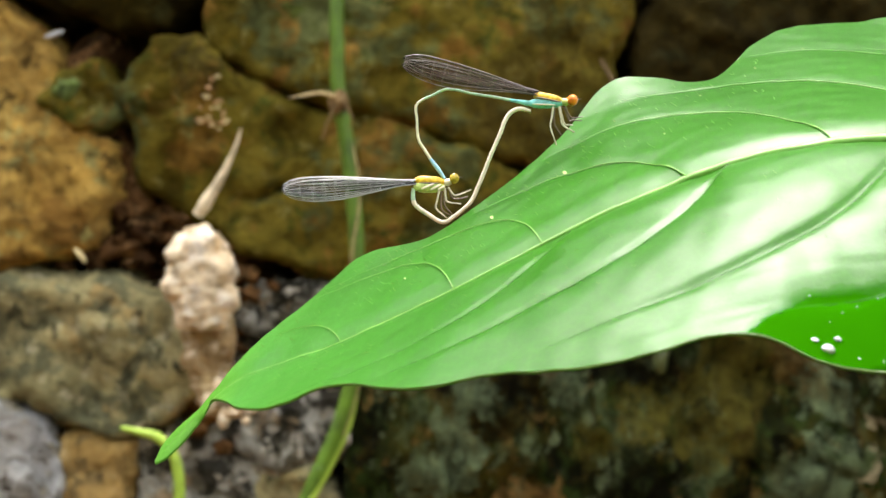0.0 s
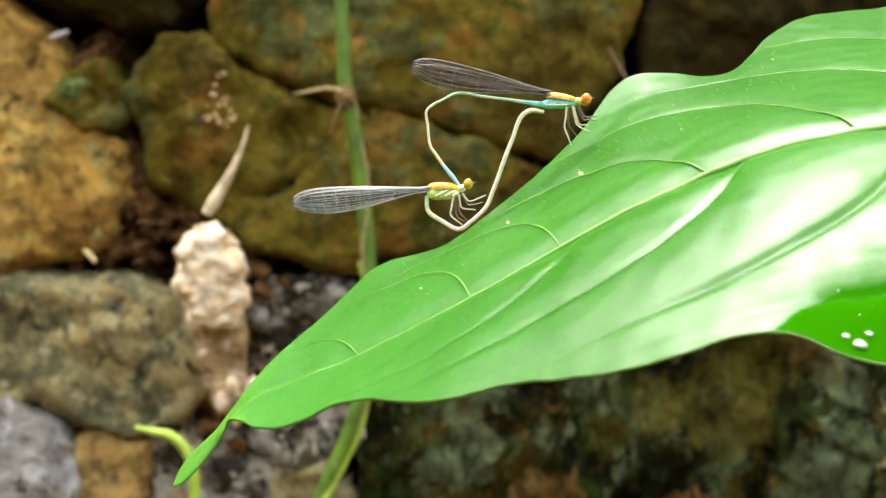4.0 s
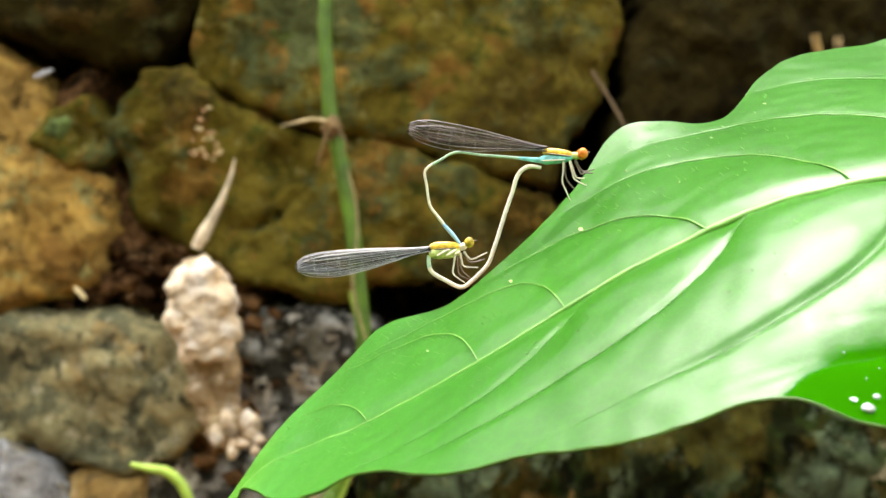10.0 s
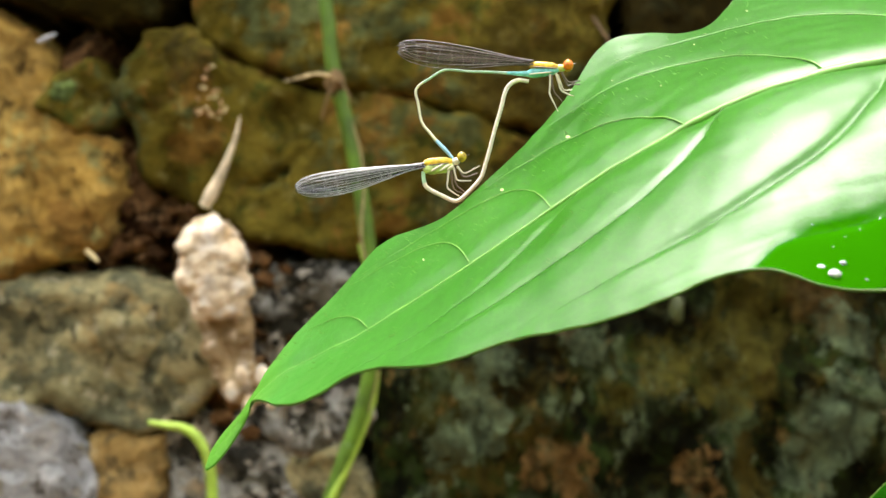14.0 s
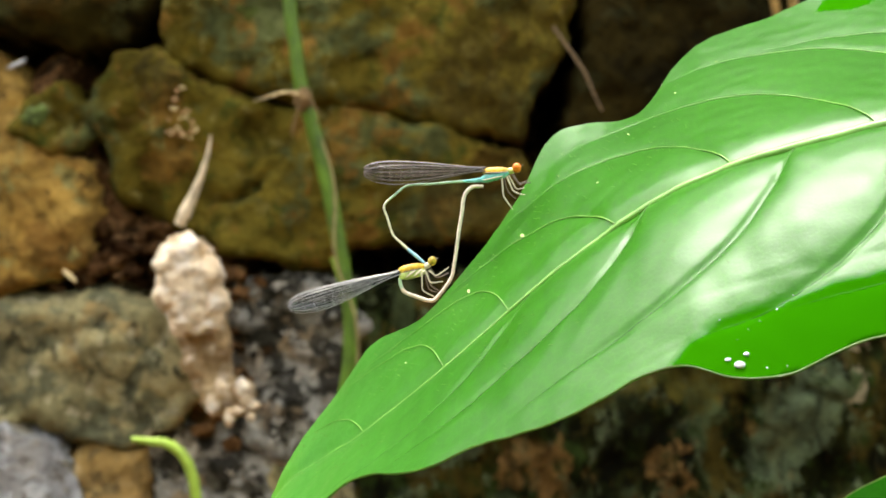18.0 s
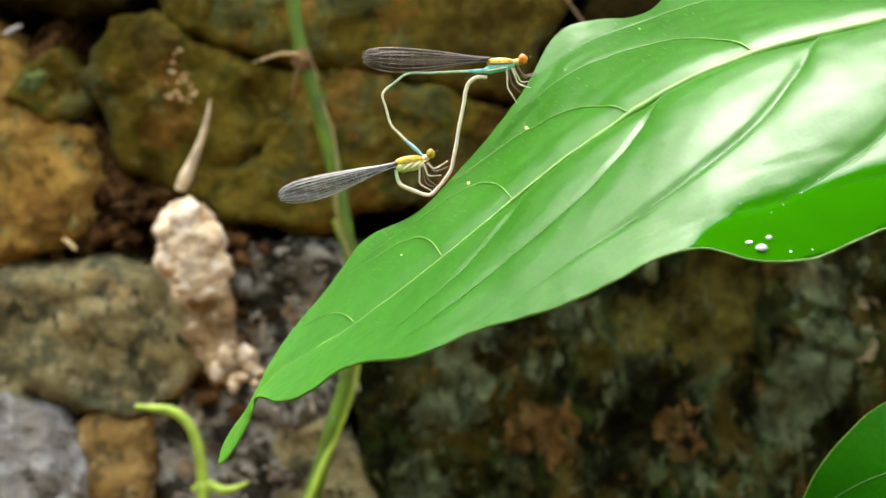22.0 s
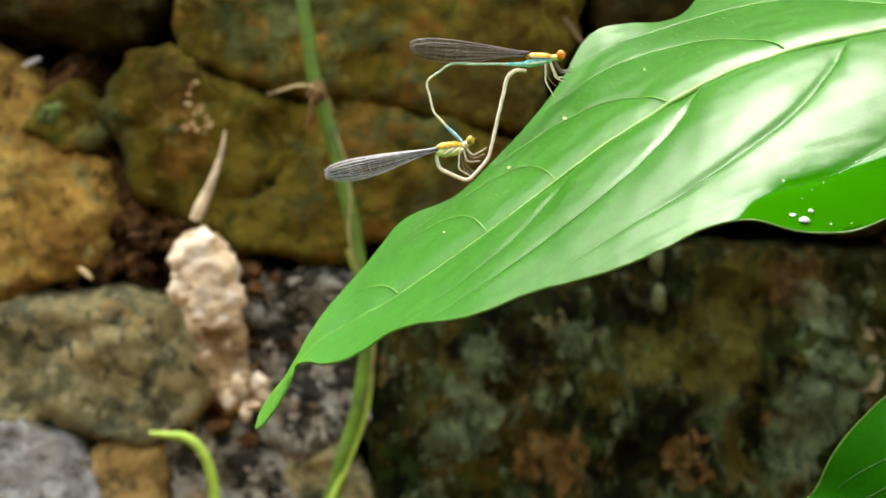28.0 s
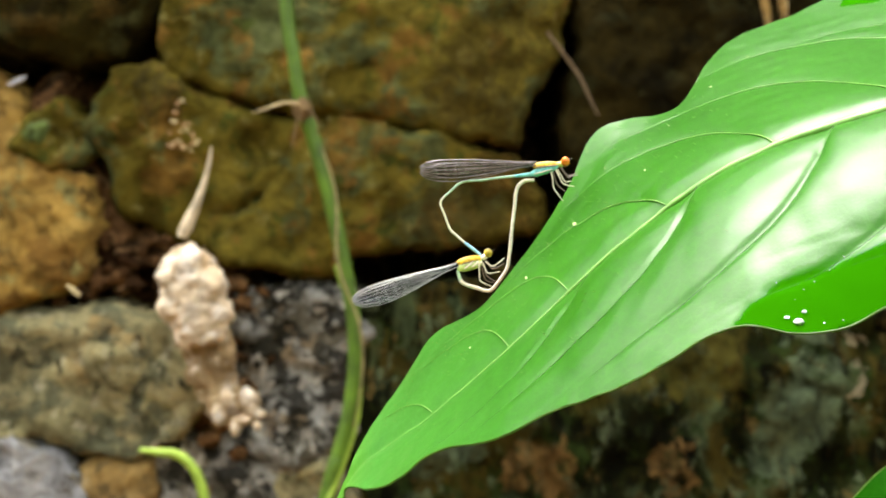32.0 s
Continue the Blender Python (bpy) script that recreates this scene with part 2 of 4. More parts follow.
tan_clay = stone_material("tan_clay", [(0.3313, 0.2301, 0.1197), (0.4786, 0.359, 0.2025), (0.6075, 0.4786, 0.3129)], [((0.2393, 0.1473, 0.06443), 0.016, 0.3), ((0.6627, 0.5522, 0.4142), 0.013, 0.34)], 0.45, seed=12)


def leaf_material(name, deep, bright, glow, gloss, wet_spots=(), wet_lobe=False):
    """A leaf: fine cross veins in its own (along, across) millimetres, a dry waxy bloom, and wet places that are smooth and deep green."""
    m, nt, p = material(name, 0.4)
    uv = nt.nodes.new("ShaderNodeUVMap").outputs[0]
    co = coords(nt)
    a = noise_tex(nt, co, 55, 4, 0.6)
    b = noise_tex(nt, co, 1100, 3, 0.6)
    st = nt.nodes.new("ShaderNodeMapping")
    st.inputs["Scale"].default_value = (1.3, 0.22, 1)
    st.inputs["Rotation"].default_value = (0, 0, radians(12))
    nt.links.new(uv, st.inputs[0])
    fibre = noise_tex(nt, st.outputs[0], 1.0, 4, 0.6, 0.5)
    col = mix(nt, 0.35, ramp(nt, a, [(0.3, deep), (0.7, bright)]), ramp(nt, b, [(0.3, (0.6, 0.65, 0.5)), (0.7, (1.3, 1.25, 1.3))]), "MULTIPLY")
    col = mix(nt, 0.18, col, ramp(nt, fibre, [(0.35, (0.8, 0.86, 0.7)), (0.65, (1.2, 1.12, 1.2))]), "MULTIPLY")
    along = nt.nodes.new("ShaderNodeSeparateXYZ")
    nt.links.new(uv, along.inputs[0])
    # light coming through the turned tip, put into its colour
    tip_light = nt.nodes.new("ShaderNodeMapRange")
    nt.links.new(along.outputs[0], tip_light.inputs[0])
    tip_light.inputs[1].default_value, tip_light.inputs[2].default_value = 17.0, 9.0
    col = mix(nt, tip_light.outputs[0], col, (bright[0] * 5.5, bright[1] * 2.6, bright[2] * 2.0))
    # pale sheen of the tip half, painted in as lighter green
    lime = nt.nodes.new("ShaderNodeMapRange")
    nt.links.new(along.outputs[0], lime.inputs[0])
    lime.inputs[1].default_value, lime.inputs[2].default_value = 52.0, 14.0
    lime.inputs[4].default_value = 0.65
    col = mix(nt, lime.outputs[0], col, (bright[0] * 2.6, bright[1] * 1.7, bright[2] * 7.0))
    wet = mix(nt, 0.0, (0, 0, 0), (0, 0, 0))
    ragged = noise_tex(nt, uv, 0.35, 4, 0.6)
    for s, w, rs, rw in wet_spots:
        mp = nt.nodes.new("ShaderNodeMapping")
        mp.vector_type = "TEXTURE"
        mp.inputs["Location"].default_value = (s, w, 0)
        mp.inputs["Scale"].default_value = (rs, rw, 1)
        nt.links.new(uv, mp.inputs[0])
        ln = nt.nodes.new("ShaderNodeVectorMath")
        ln.operation = "LENGTH"
        nt.links.new(mp.outputs[0], ln.inputs[0])
        ad = nt.nodes.new("ShaderNodeMath")
        ad.operation = "MULTIPLY_ADD"
        nt.links.new(ragged, ad.inputs[0])
        ad.inputs[1].default_value = 0.7
        nt.links.new(ln.outputs["Value"], ad.inputs[2])
        wet = mix(nt, 1.0, wet, ramp(nt, ad.outputs[0], [(0.0, (1, 1, 1)), (0.99, (1, 1, 1)), (1.0, (0, 0, 0))]), "LIGHTEN")
    if wet_lobe:
        xy = nt.nodes.new("ShaderNodeSeparateXYZ")
        nt.links.new(uv, xy.inputs[0])
        value = xy.outputs[0]
        for kind, slope, base in (("MULTIPLY_ADD", -0.2, 13.6), ("POWER", None, None), ("MULTIPLY_ADD", -5.0, -23.0)):
            k = nt.nodes.new("ShaderNodeMath")
            k.operation = kind
            if kind == "POWER":
                k.inputs[0].default_value = math.e
                nt.links.new(value, k.inputs[1])
            else:
                nt.links.new(value, k.inputs[0])
                k.inputs[1].default_value, k.inputs[2].default_value = slope, base
            value = k.outputs[0]
        for other, factor in ((xy.outputs[1], -1.0), (ragged, 2.4)):
            k = nt.nodes.new("ShaderNodeMath")
            k.operation = "MULTIPLY_ADD"
            nt.links.new(other, k.inputs[0])
            k.inputs[1].default_value = factor
            nt.links.new(value, k.inputs[2])
            value = k.outputs[0]
        edge = nt.nodes.new("ShaderNodeMapRange")
        nt.links.new(value, edge.inputs[0])
        edge.inputs[1].default_value, edge.inputs[2].default_value = 0.6, 2.0
        wet = mix(nt, 1.0, wet, edge.outputs[0], "LIGHTEN")
    net = nt.nodes.new("ShaderNodeTexVoronoi")
    net.feature = "DISTANCE_TO_EDGE"
    net.inputs["Scale"].default_value = 0.75
    nt.links.new(uv, net.inputs["Vector"])
    lines = ramp(nt, net.outputs["Distance"], [(0.0, (1.35, 1.25, 1.5)), (0.09, (1, 1, 1))])
    col = mix(nt, 0.85, col, lines, "MULTIPLY")
    nt.links.new(mix(nt, wet, col, (bright[0] * 0.6, bright[1] * 0.9, bright[2] * 0.2)), p.inputs["Base Color"])
    nt.links.new(mix(nt, wet, ramp(nt, fibre, [(0.3, (0.28,) * 3), (0.7, (0.35,) * 3)]), (0.12, 0.12, 0.12)), p.inputs["Roughness"])
    nt.links.new(mix(nt, wet, (gloss,) * 3, (0.0, 0.0, 0.0)), p.inputs["Specular IOR Level"])
    hb = mix(nt, 0.15, noise_tex(nt, co, 2400, 2, 0.6), fibre)
    bump(nt, p, hb, 0.16, 0.0002)
    t = nt.nodes.new("ShaderNodeBsdfTranslucent")
    t.inputs[0].default_value = (*glow, 1)
    mx = nt.nodes.new("ShaderNodeMixShader")
    mx.inputs[0].default_value = 0.32
    nt.links.new(p.outputs[0], mx.inputs[1])
    nt.links.new(t.outputs[0], mx.inputs[2])
    nt.links.new(mx.outputs[0], nt.nodes["Material Output"].inputs[0])
    return m


blade_green = leaf_material("leaf_green", (0.021, 0.130, 0.0050), (0.030, 0.170, 0.007), (0.095, 0.43, 0.014), 0.25,
                            [(104, 55, 6, 5)], True)
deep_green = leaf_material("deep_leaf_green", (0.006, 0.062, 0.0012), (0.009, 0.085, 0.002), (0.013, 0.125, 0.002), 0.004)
vein_green = plain("vein_pale_green", (0.14, 0.33, 0.05), 0.4)
low_vein = plain("vein_light_green", (0.035, 0.15, 0.010), 0.5)
groove_green = plain("vein_deep_green", (0.03, 0.13, 0.01), 0.85)
stem_green = plain("stem_green", (0.080, 0.165, 0.009), 0.5, 0.45, 70)
bark_tan = plain("bark_tan", (0.25, 0.22, 0.085), 0.75, 0.45, 160)
tendril_green = plain("tendril_green", (0.33, 0.5, 0.06), 0.45, 0.2, 150)
speck_pale = plain("pale_speck", (0.26, 0.38, 0.12), 0.9)
rim_brown = plain("rim_brown_green", (0.08, 0.18, 0.015), 0.5)
dry = plain("dry_sheath_brown", (0.19, 0.12, 0.045), 0.8, 0.5, 250)
straw = plain("pale_straw", (0.60, 0.50, 0.33), 0.75, 0.4, 120)
flake_rust = plain("rusty_flake", (0.34, 0.20, 0.09), 0.8, 0.4, 300)
flake_straw = plain("straw_flake", (0.50, 0.40, 0.20), 0.8, 0.4, 300)
twig_brown = plain("twig_brown", (0.15, 0.10, 0.048), 0.8, 0.3, 200)
sky_block_green = plain("sky_block_green", (0.05, 0.07, 0.02), 0.9, 0.5, 8)
moss_green = plain("moss_green", (0.08, 0.12, 0.02), 0.8, 0.6, 250)
pod_green = plain("pod_green", (0.06, 0.075, 0.02), 0.5, 0.3, 200)
silver = plain("pale_flake", (0.30, 0.30, 0.30), 0.35, 0.1)
orange = plain("orange_cuticle", (0.85, 0.41, 0.025), 0.4, 0.6, 1700)
red_eye = plain("orange_red_eye", (0.80, 0.19, 0.015), 0.25, 0.45, 2200)
amber_eye = plain("amber_eye", (0.42, 0.31, 0.03), 0.25, 0.7, 2600)
turquoise = plain("turquoise_cuticle", (0.20, 0.62, 0.58), 0.4, 0.4, 1700)
lime = plain("lime_cuticle", (0.52, 0.64, 0.18), 0.4, 0.45, 1900)
cream = plain("cream_cuticle", (0.88, 0.78, 0.60), 0.35, 0.15, 1500)
sea_green = plain("sea_green_cuticle", (0.50, 0.70, 0.48), 0.35, 0.2, 1500)
ivory = plain("ivory_cuticle", (0.82, 0.78, 0.55), 0.35, 0.15, 1500)
sky_blue = plain("sky_blue_cuticle", (0.35, 0.65, 0.92), 0.3, 0.15, 1500)
leg_pale = plain("pale_leg", (0.75, 0.68, 0.52), 0.4, 0.2, 1500)
leg_dark = plain("dusky_leg", (0.16, 0.12, 0.09), 0.4, 0.2, 1500)


def wing_material(name, tint, clear, lean):
    m, nt, p = material(name, 0.18)
    p.inputs["Specular IOR Level"].default_value = 0.2
    tr = nt.nodes.new("ShaderNodeBsdfTransparent")
    mx = nt.nodes.new("ShaderNodeMixShader")
    st = nt.nodes.new("ShaderNodeMapping")
    st.inputs["Scale"].default_value = (90, 90, 1100)
    st.inputs["Rotation"].default_value = (0, radians(lean), 0)
    nt.links.new(coords(nt), st.inputs[0])
    f = noise_tex(nt, st.outputs[0], 1.0, 3, 0.5, 0.4)
    r = ramp(nt, f, [(0.32, (clear - 0.16,) * 3), (0.68, (min(0.97, clear + 0.08),) * 3)])
    nt.links.new(ramp(nt, f, [(0.35, tuple(c * 5 for c in tint)), (0.6, tint)]), p.inputs["Base Color"])
    nt.links.new(r, mx.inputs[0])
    nt.links.new(p.outputs[0], mx.inputs[1])
    nt.links.new(tr.outputs[0], mx.inputs[2])
    nt.links.new(mx.outputs[0], nt.nodes["Material Output"].inputs[0])
    return m


smoky = wing_material("smoky_membrane", (0.045, 0.034, 0.028), 0.86, 6)
glassy = wing_material("clear_membrane", (0.05, 0.052, 0.06), 0.86, -12)
wing_vein_dark = plain("dark_wing_vein", (0.09, 0.07, 0.06), 0.4)
wing_vein_pale = plain("pale_wing_vein", (0.26, 0.255, 0.25), 0.35)


# ---- building blocks ----
def mesh_of(bm, name, mat, smooth=True):
    me = bpy.data.meshes.new(name)
    bmesh.ops.recalc_face_normals(bm, faces=bm.faces)
    bm.to_mesh(me)
    bm.free()
    for f in me.polygons:
        f.use_smooth = smooth
    if smooth:
        me.set_sharp_from_angle(angle=radians(62))
    me.materials.append(mat)
    return me


def part(name, bm, mat, parent=None, label="", smooth=True):
    ob = new(name, mesh_of(bm, name, mat, smooth))
    ob.parent = parent
    return tagged(ob, label)


def thing(name, at, label, category, group="", kind=""):
    ob = new(name)
    ob.empty_display_size = 0.01
    ob.matrix_basis = at if isinstance(at, Matrix) else Matrix.Translation(at)
    return tagged(ob, label, category, group, kind)


def smooth_line(points, per=8):
    """A Catmull-Rom curve through the points."""
    p = [Vector(q) for q in points]
    p = [p[0] * 2 - p[1]] + p + [p[-1] * 2 - p[-2]]
    out = []
    for i in range(1, len(p) - 2):
        for k in range(per):
            t = k / per
            out.append(0.5 * (2 * p[i] + (p[i + 1] - p[i - 1]) * t + (2 * p[i - 1] - 5 * p[i] + 4 * p[i + 1] - p[i + 2]) * t * t
                              + (3 * p[i] - p[i - 1] - 3 * p[i + 1] + p[i + 2]) * t ** 3))
    return out + [p[-2]]


def profile(points, x):
    """Smooth interpolation through (x, value) pairs."""
    xs, ys = [a for a, _ in points], [b for _, b in points]
    if x <= xs[0]:
        return ys[0]
    if x >= xs[-1]:
        return ys[-1]
    i = max(k for k in range(len(xs) - 1) if xs[k] <= x)
    slope = lambda j: (ys[min(j + 1, len(ys) - 1)] - ys[max(j - 1, 0)]) / (xs[min(j + 1, len(xs) - 1)] - xs[max(j - 1, 0)])
    h = xs[i + 1] - xs[i]
    t = (x - xs[i]) / h
    return ((1 + 2 * t) * (1 - t) ** 2 * ys[i] + t * (1 - t) ** 2 * h * slope(i)
            + t * t * (3 - 2 * t) * ys[i + 1] + t * t * (t - 1) * h * slope(i + 1))


def tube(bm, line, radii, sides=10, flat=1.0):
    """A round tube along the line; radii are spread evenly along it."""
    n = len(line)
    rings, side = [], None
    for i, c in enumerate(line):
        c = Vector(c)
        d = (Vector(line[min(i + 1, n - 1)]) - Vector(line[max(i - 1, 0)])).normalized()
        if side is None:
            side = d.cross(Vector((0, 0, 1)) if abs(d.z) < 0.9 else Vector((1, 0, 0))).normalized()
        side = (side - d * side.dot(d)).normalized()
        up = d.cross(side)
        u = i / (n - 1) * (len(radii) - 1)
        k = min(int(u), len(radii) - 2)
        r = radii[k] + (radii[k + 1] - radii[k]) * (u - k)
        rings.append([bm.verts.new(c + side * (math.cos(a) * r) + up * (math.sin(a) * r * flat)) for a in (2 * math.pi * j / sides for j in range(sides))])
    for a, b in zip(rings, rings[1:]):
        for j in range(sides):
            bm.faces.new((a[j], a[(j + 1) % sides], b[(j + 1) % sides], b[j]))
    bm.faces.new(rings[0][::-1])
    bm.faces.new(rings[-1])
    return bm


def blob(bm, centre, size, turn=None, seg=14, rough=0.0, freq=60.0):
    """An ellipsoid with an uneven skin."""
    made = bmesh.ops.create_uvsphere(bm, u_segments=seg, v_segments=max(6, seg * 2 // 3), radius=1)
    for v in made["verts"]:
        q = Vector((v.co.x * size[0], v.co.y * size[1], v.co.z * size[2]))
        if rough:
            q *= 1 + rough * noise.noise(Vector(centre) * 37 + v.co * (freq * 0.03))
        if turn:
            q = turn @ q
        v.co = q + Vector(centre)
    return bm


# ---- ground and the core of the wall ----
WALL_Y = 0.90
bm = bmesh.new()
bmesh.ops.create_grid(bm, x_segments=60, y_segments=60, size=200)
tagged(part("ground", bm, soil), "bare red-brown earth at the foot of the wall", "ground", kind="structure")
bm = bmesh.new()
# unseen height added, more on the right, to keep sky out of leaf reflections
for x0, x1, top in ((-3.0, -0.36, 1.62), (-0.36, 3.0, 1.95)):
    box = bmesh.ops.create_cube(bm, size=1)["verts"]
    for v in box:
        v.co = Vector(((x0 + x1) / 2 + v.co.x * (x1 - x0), WALL_Y + 0.35 + v.co.y * 0.36, top / 2 + v.co.z * top))
# core in the dark stone so the leaf mirrors little from it
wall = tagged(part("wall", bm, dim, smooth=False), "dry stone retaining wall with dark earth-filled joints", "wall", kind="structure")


def fractal(v, start, octaves=4):
    return sum(noise.noise(v * (start * 2.1 ** k)) * 0.55 ** k for k in range(octaves))


def sheet(x0, x1, z0, z1, cell, height):
    """A shell over a grid where height(x, z) gives a depth, or None for a hole; its rim runs back into the wall."""
    bm = bmesh.new()
    nx, nz = max(4, round((x1 - x0) / cell)), max(4, round((z1 - z0) / cell))
    grid = {}
    for i in range(nx + 1):
        for j in range(nz + 1):
            x, z = x0 + (x1 - x0) * i / nx, z0 + (z1 - z0) * j / nz
            y = height(x, z)
            if y is not None:
                grid[i, j] = bm.verts.new((x, y, z))
    for i in range(nx):
        for j in range(nz):
            q = [grid.get(k) for k in ((i, j), (i + 1, j), (i + 1, j + 1), (i, j + 1))]
            if None not in q:
                bm.faces.new(q)
    bmesh.ops.delete(bm, geom=[v for v in bm.verts if not v.link_faces], context="VERTS")
    rim = [e for e in bm.edges if len(e.link_faces) == 1]
    made = bmesh.ops.extrude_edge_only(bm, edges=rim)["geom"]
    for v in made:
        if isinstance(v, bmesh.types.BMVert):
            v.co.y = WALL_Y + 0.18
    return bm


# plain unseen banks that close the place all round, added to block low sky
for name, at, size in (("sky_block_south", (0, -1.8, 0.7), (7, 0.4, 1.4)), ("sky_block_east", (3.2, -0.05, 0.7), (0.4, 3.1, 1.4)), ("sky_block_west", (-3.2, -0.05, 0.7), (0.4, 3.1, 1.4)), ("sky_block_north", (0, 1.75, 0.8), (7, 0.6, 1.6))):
    bm = bmesh.new()
    bmesh.ops.create_cube(bm, size=1)
    for v in bm.verts:
        v.co = Vector((at[0] + v.co.x * size[0], at[1] + v.co.y * size[1], at[2] + v.co.z * size[2]))
    tagged(part(name, bm, sky_block_green, smooth=False), "plain dark green bank, unseen, added to block low sky", "bank", kind="structure")


# packed earth and chips between the stones, filled flush low on the west side
def fill_depth(x, z):
    low = min(1, max(0, (0.79 - z) / 0.05)) * min(1, max(0, (-0.03 - x) / 0.05))
    west = min(1, max(0, (-0.05 - x) / 0.06))
    return WALL_Y + 0.145 - 0.137 * max(low, 0.93 * west) - (0.045 - 0.025 * low) * fractal(Vector((x, 3, z)), 20, 4)


part("earth_fill", sheet(-0.75, 0.75, 0.42, 1.12, 0.006, fill_depth), soil, wall, "red-brown earth packed in the joints")


def clods(line, count, spread):
    """Lumps of soil and grit packed along a joint."""
    bm = bmesh.new()
    way = smooth_line(line, 8)
    for k in range(count):
        c = random.choice(way) + Vector((random.gauss(0, spread), random.uniform(-0.004, 0.01), random.gauss(0, spread)))
        r = random.uniform(0.0022, 0.0075)
        blob(bm, c, (r * random.uniform(0.8, 1.4), r, r * random.uniform(0.6, 1.0)), Matrix.Rotation(random.uniform(-0.7, 0.7), 3, "Y"), 10, 0.7, 90)
    return tagged(part("soil_clods", bm, soil, wall, "reddish-brown crumbly soil lumps"), kind="stuff")


random.seed(21)
clods([(-0.2497, 0.893, 0.8862), (-0.2429, 0.893, 0.8658), (-0.2241, 0.893, 0.8498), (-0.2086, 0.893, 0.83), (-0.1995, 0.893, 0.8028), (-0.1978, 0.893, 0.782), (-0.2283, 0.893, 0.7691)], 70, 0.010)
clods([(-0.2, 0.893, 0.787), (-0.1805, 0.893, 0.7833), (-0.1559, 0.893, 0.7818), (-0.1319, 0.893, 0.7872), (-0.1198, 0.893, 0.7671), (-0.1188, 0.893, 0.7323), (-0.1213, 0.893, 0.6971), (-0.1478, 0.893, 0.6793)], 70, 0.012)
clods([(-0.1637, 0.9, 0.9049), (-0.1392, 0.9, 0.8933), (-0.1074, 0.9, 0.8832), (-0.0752, 0.9, 0.882)], 26, 0.004)


def stone(outline, mat, proud=0.03, label="", seed=0, rough=0.006, edge=0.0026, cell=0.003, cracks=()):
    """A rough stone set in the wall, x and z of its corners in metres: a broken face with worn, uneven edges."""
    ring = outline
    xs, zs = [p[0] for p in ring], [p[1] for p in ring]
    ax, az = np.array(xs), np.array(zs)
    bx, bz = np.roll(ax, -1), np.roll(az, -1)
    dx, dz = bx - ax, bz - az
    tilt_x, tilt_z = 0.10 * noise.noise(Vector((seed, 0.3, 1))), 0.12 * noise.noise(Vector((seed, 5.3, 1)))
    cx, cz = sum(xs) / len(xs), sum(zs) / len(zs)

    def height(x, z):
        v = Vector((x, seed * 0.7, z))
        wx, wz = x + 0.0055 * fractal(v, 38, 4), z + 0.0055 * fractal(v + Vector((0, 9, 0)), 38, 4)
        t = np.clip(((wx - ax) * dx + (wz - az) * dz) / (dx * dx + dz * dz + 1e-12), 0, 1)
        d = float(np.min(np.hypot(wx - ax - t * dx, wz - az - t * dz)))
        cross = ((az > wz) != (bz > wz)) & (wx < dx * (wz - az) / np.where(dz == 0, 1e-9, dz) + ax)
        if not int(cross.sum()) % 2:
            d = -d
        d += 0.005
        if d < -0.004:
            return None
        rise = proud * (1 - math.exp(-max(d + 0.004, 0) / edge)) + 0.012
        face = fractal(v, 11, 3) * rough * 1.6 + fractal(v, 60, 3) * rough * 0.55
        facet = (noise.turbulence(v * 14, 3, True) - 0.5) * rough * 1.6 + noise.cell(v * 19 + Vector((0, 0, x * 8))) * rough * 0.35
        for (x0, z0), (x1, z1), deep in cracks:
            k = min(1, max(0, ((wx - x0) * (x1 - x0) + (wz - z0) * (z1 - z0)) / ((x1 - x0) ** 2 + (z1 - z0) ** 2)))
            rise -= deep * math.exp(-(math.hypot(wx - x0 - k * (x1 - x0), wz - z0 - k * (z1 - z0)) / 0.0022) ** 2)
        return WALL_Y + 0.02 - rise + face * min(1, max(d, 0) / 0.01) - facet + tilt_x * (x - cx) + tilt_z * (z - cz)

    return part("stone", sheet(min(xs) - 0.012, max(xs) + 0.012, min(zs) - 0.012, max(zs) + 0.012, cell, height), mat, wall, label)


stone([(-0.364, 0.932), (-0.286, 0.928), (-0.261, 0.913), (-0.247, 0.884), (-0.236, 0.859), (-0.209, 0.841), (-0.201, 0.812), (-0.212, 0.788), (-0.243, 0.772), (-0.303, 0.76), (-0.359, 0.776)], ochre, seed=1, label="tall ochre stone with rusty stains")
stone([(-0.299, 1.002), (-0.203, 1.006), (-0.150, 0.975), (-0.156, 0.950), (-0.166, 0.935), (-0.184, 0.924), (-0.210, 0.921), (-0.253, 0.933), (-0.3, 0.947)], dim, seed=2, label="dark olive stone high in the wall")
stone([(-0.1983, 0.8812), (-0.1844, 0.9058), (-0.1619, 0.909), (-0.1452, 0.8981), (-0.1319, 0.8872), (-0.1013, 0.8763), (-0.0599, 0.8723), (-0.0325, 0.8667), (-0.0051, 0.8573), (0.0225, 0.8535), (0.043, 0.844), (0.0669, 0.8344), (0.0767, 0.8166), (0.0724, 0.7966), (0.041, 0.793), (-0.0009, 0.7919), (-0.0357, 0.7892), (-0.0569, 0.781), (-0.0778, 0.7791), (-0.1087, 0.7866), (-0.1357, 0.8016), (-0.1526, 0.8102), (-0.1731, 0.8169), (-0.1862, 0.8306), (-0.1901, 0.8584)], olive, seed=3, label="wide cracked olive-brown stone with mossy blotches",
      cracks=[((-0.128, 0.8193), (-0.114, 0.8225), 0.004), ((-0.114, 0.8225), (-0.1017, 0.8279), 0.008), ((-0.1017, 0.8279), (-0.0857, 0.837), 0.004)])
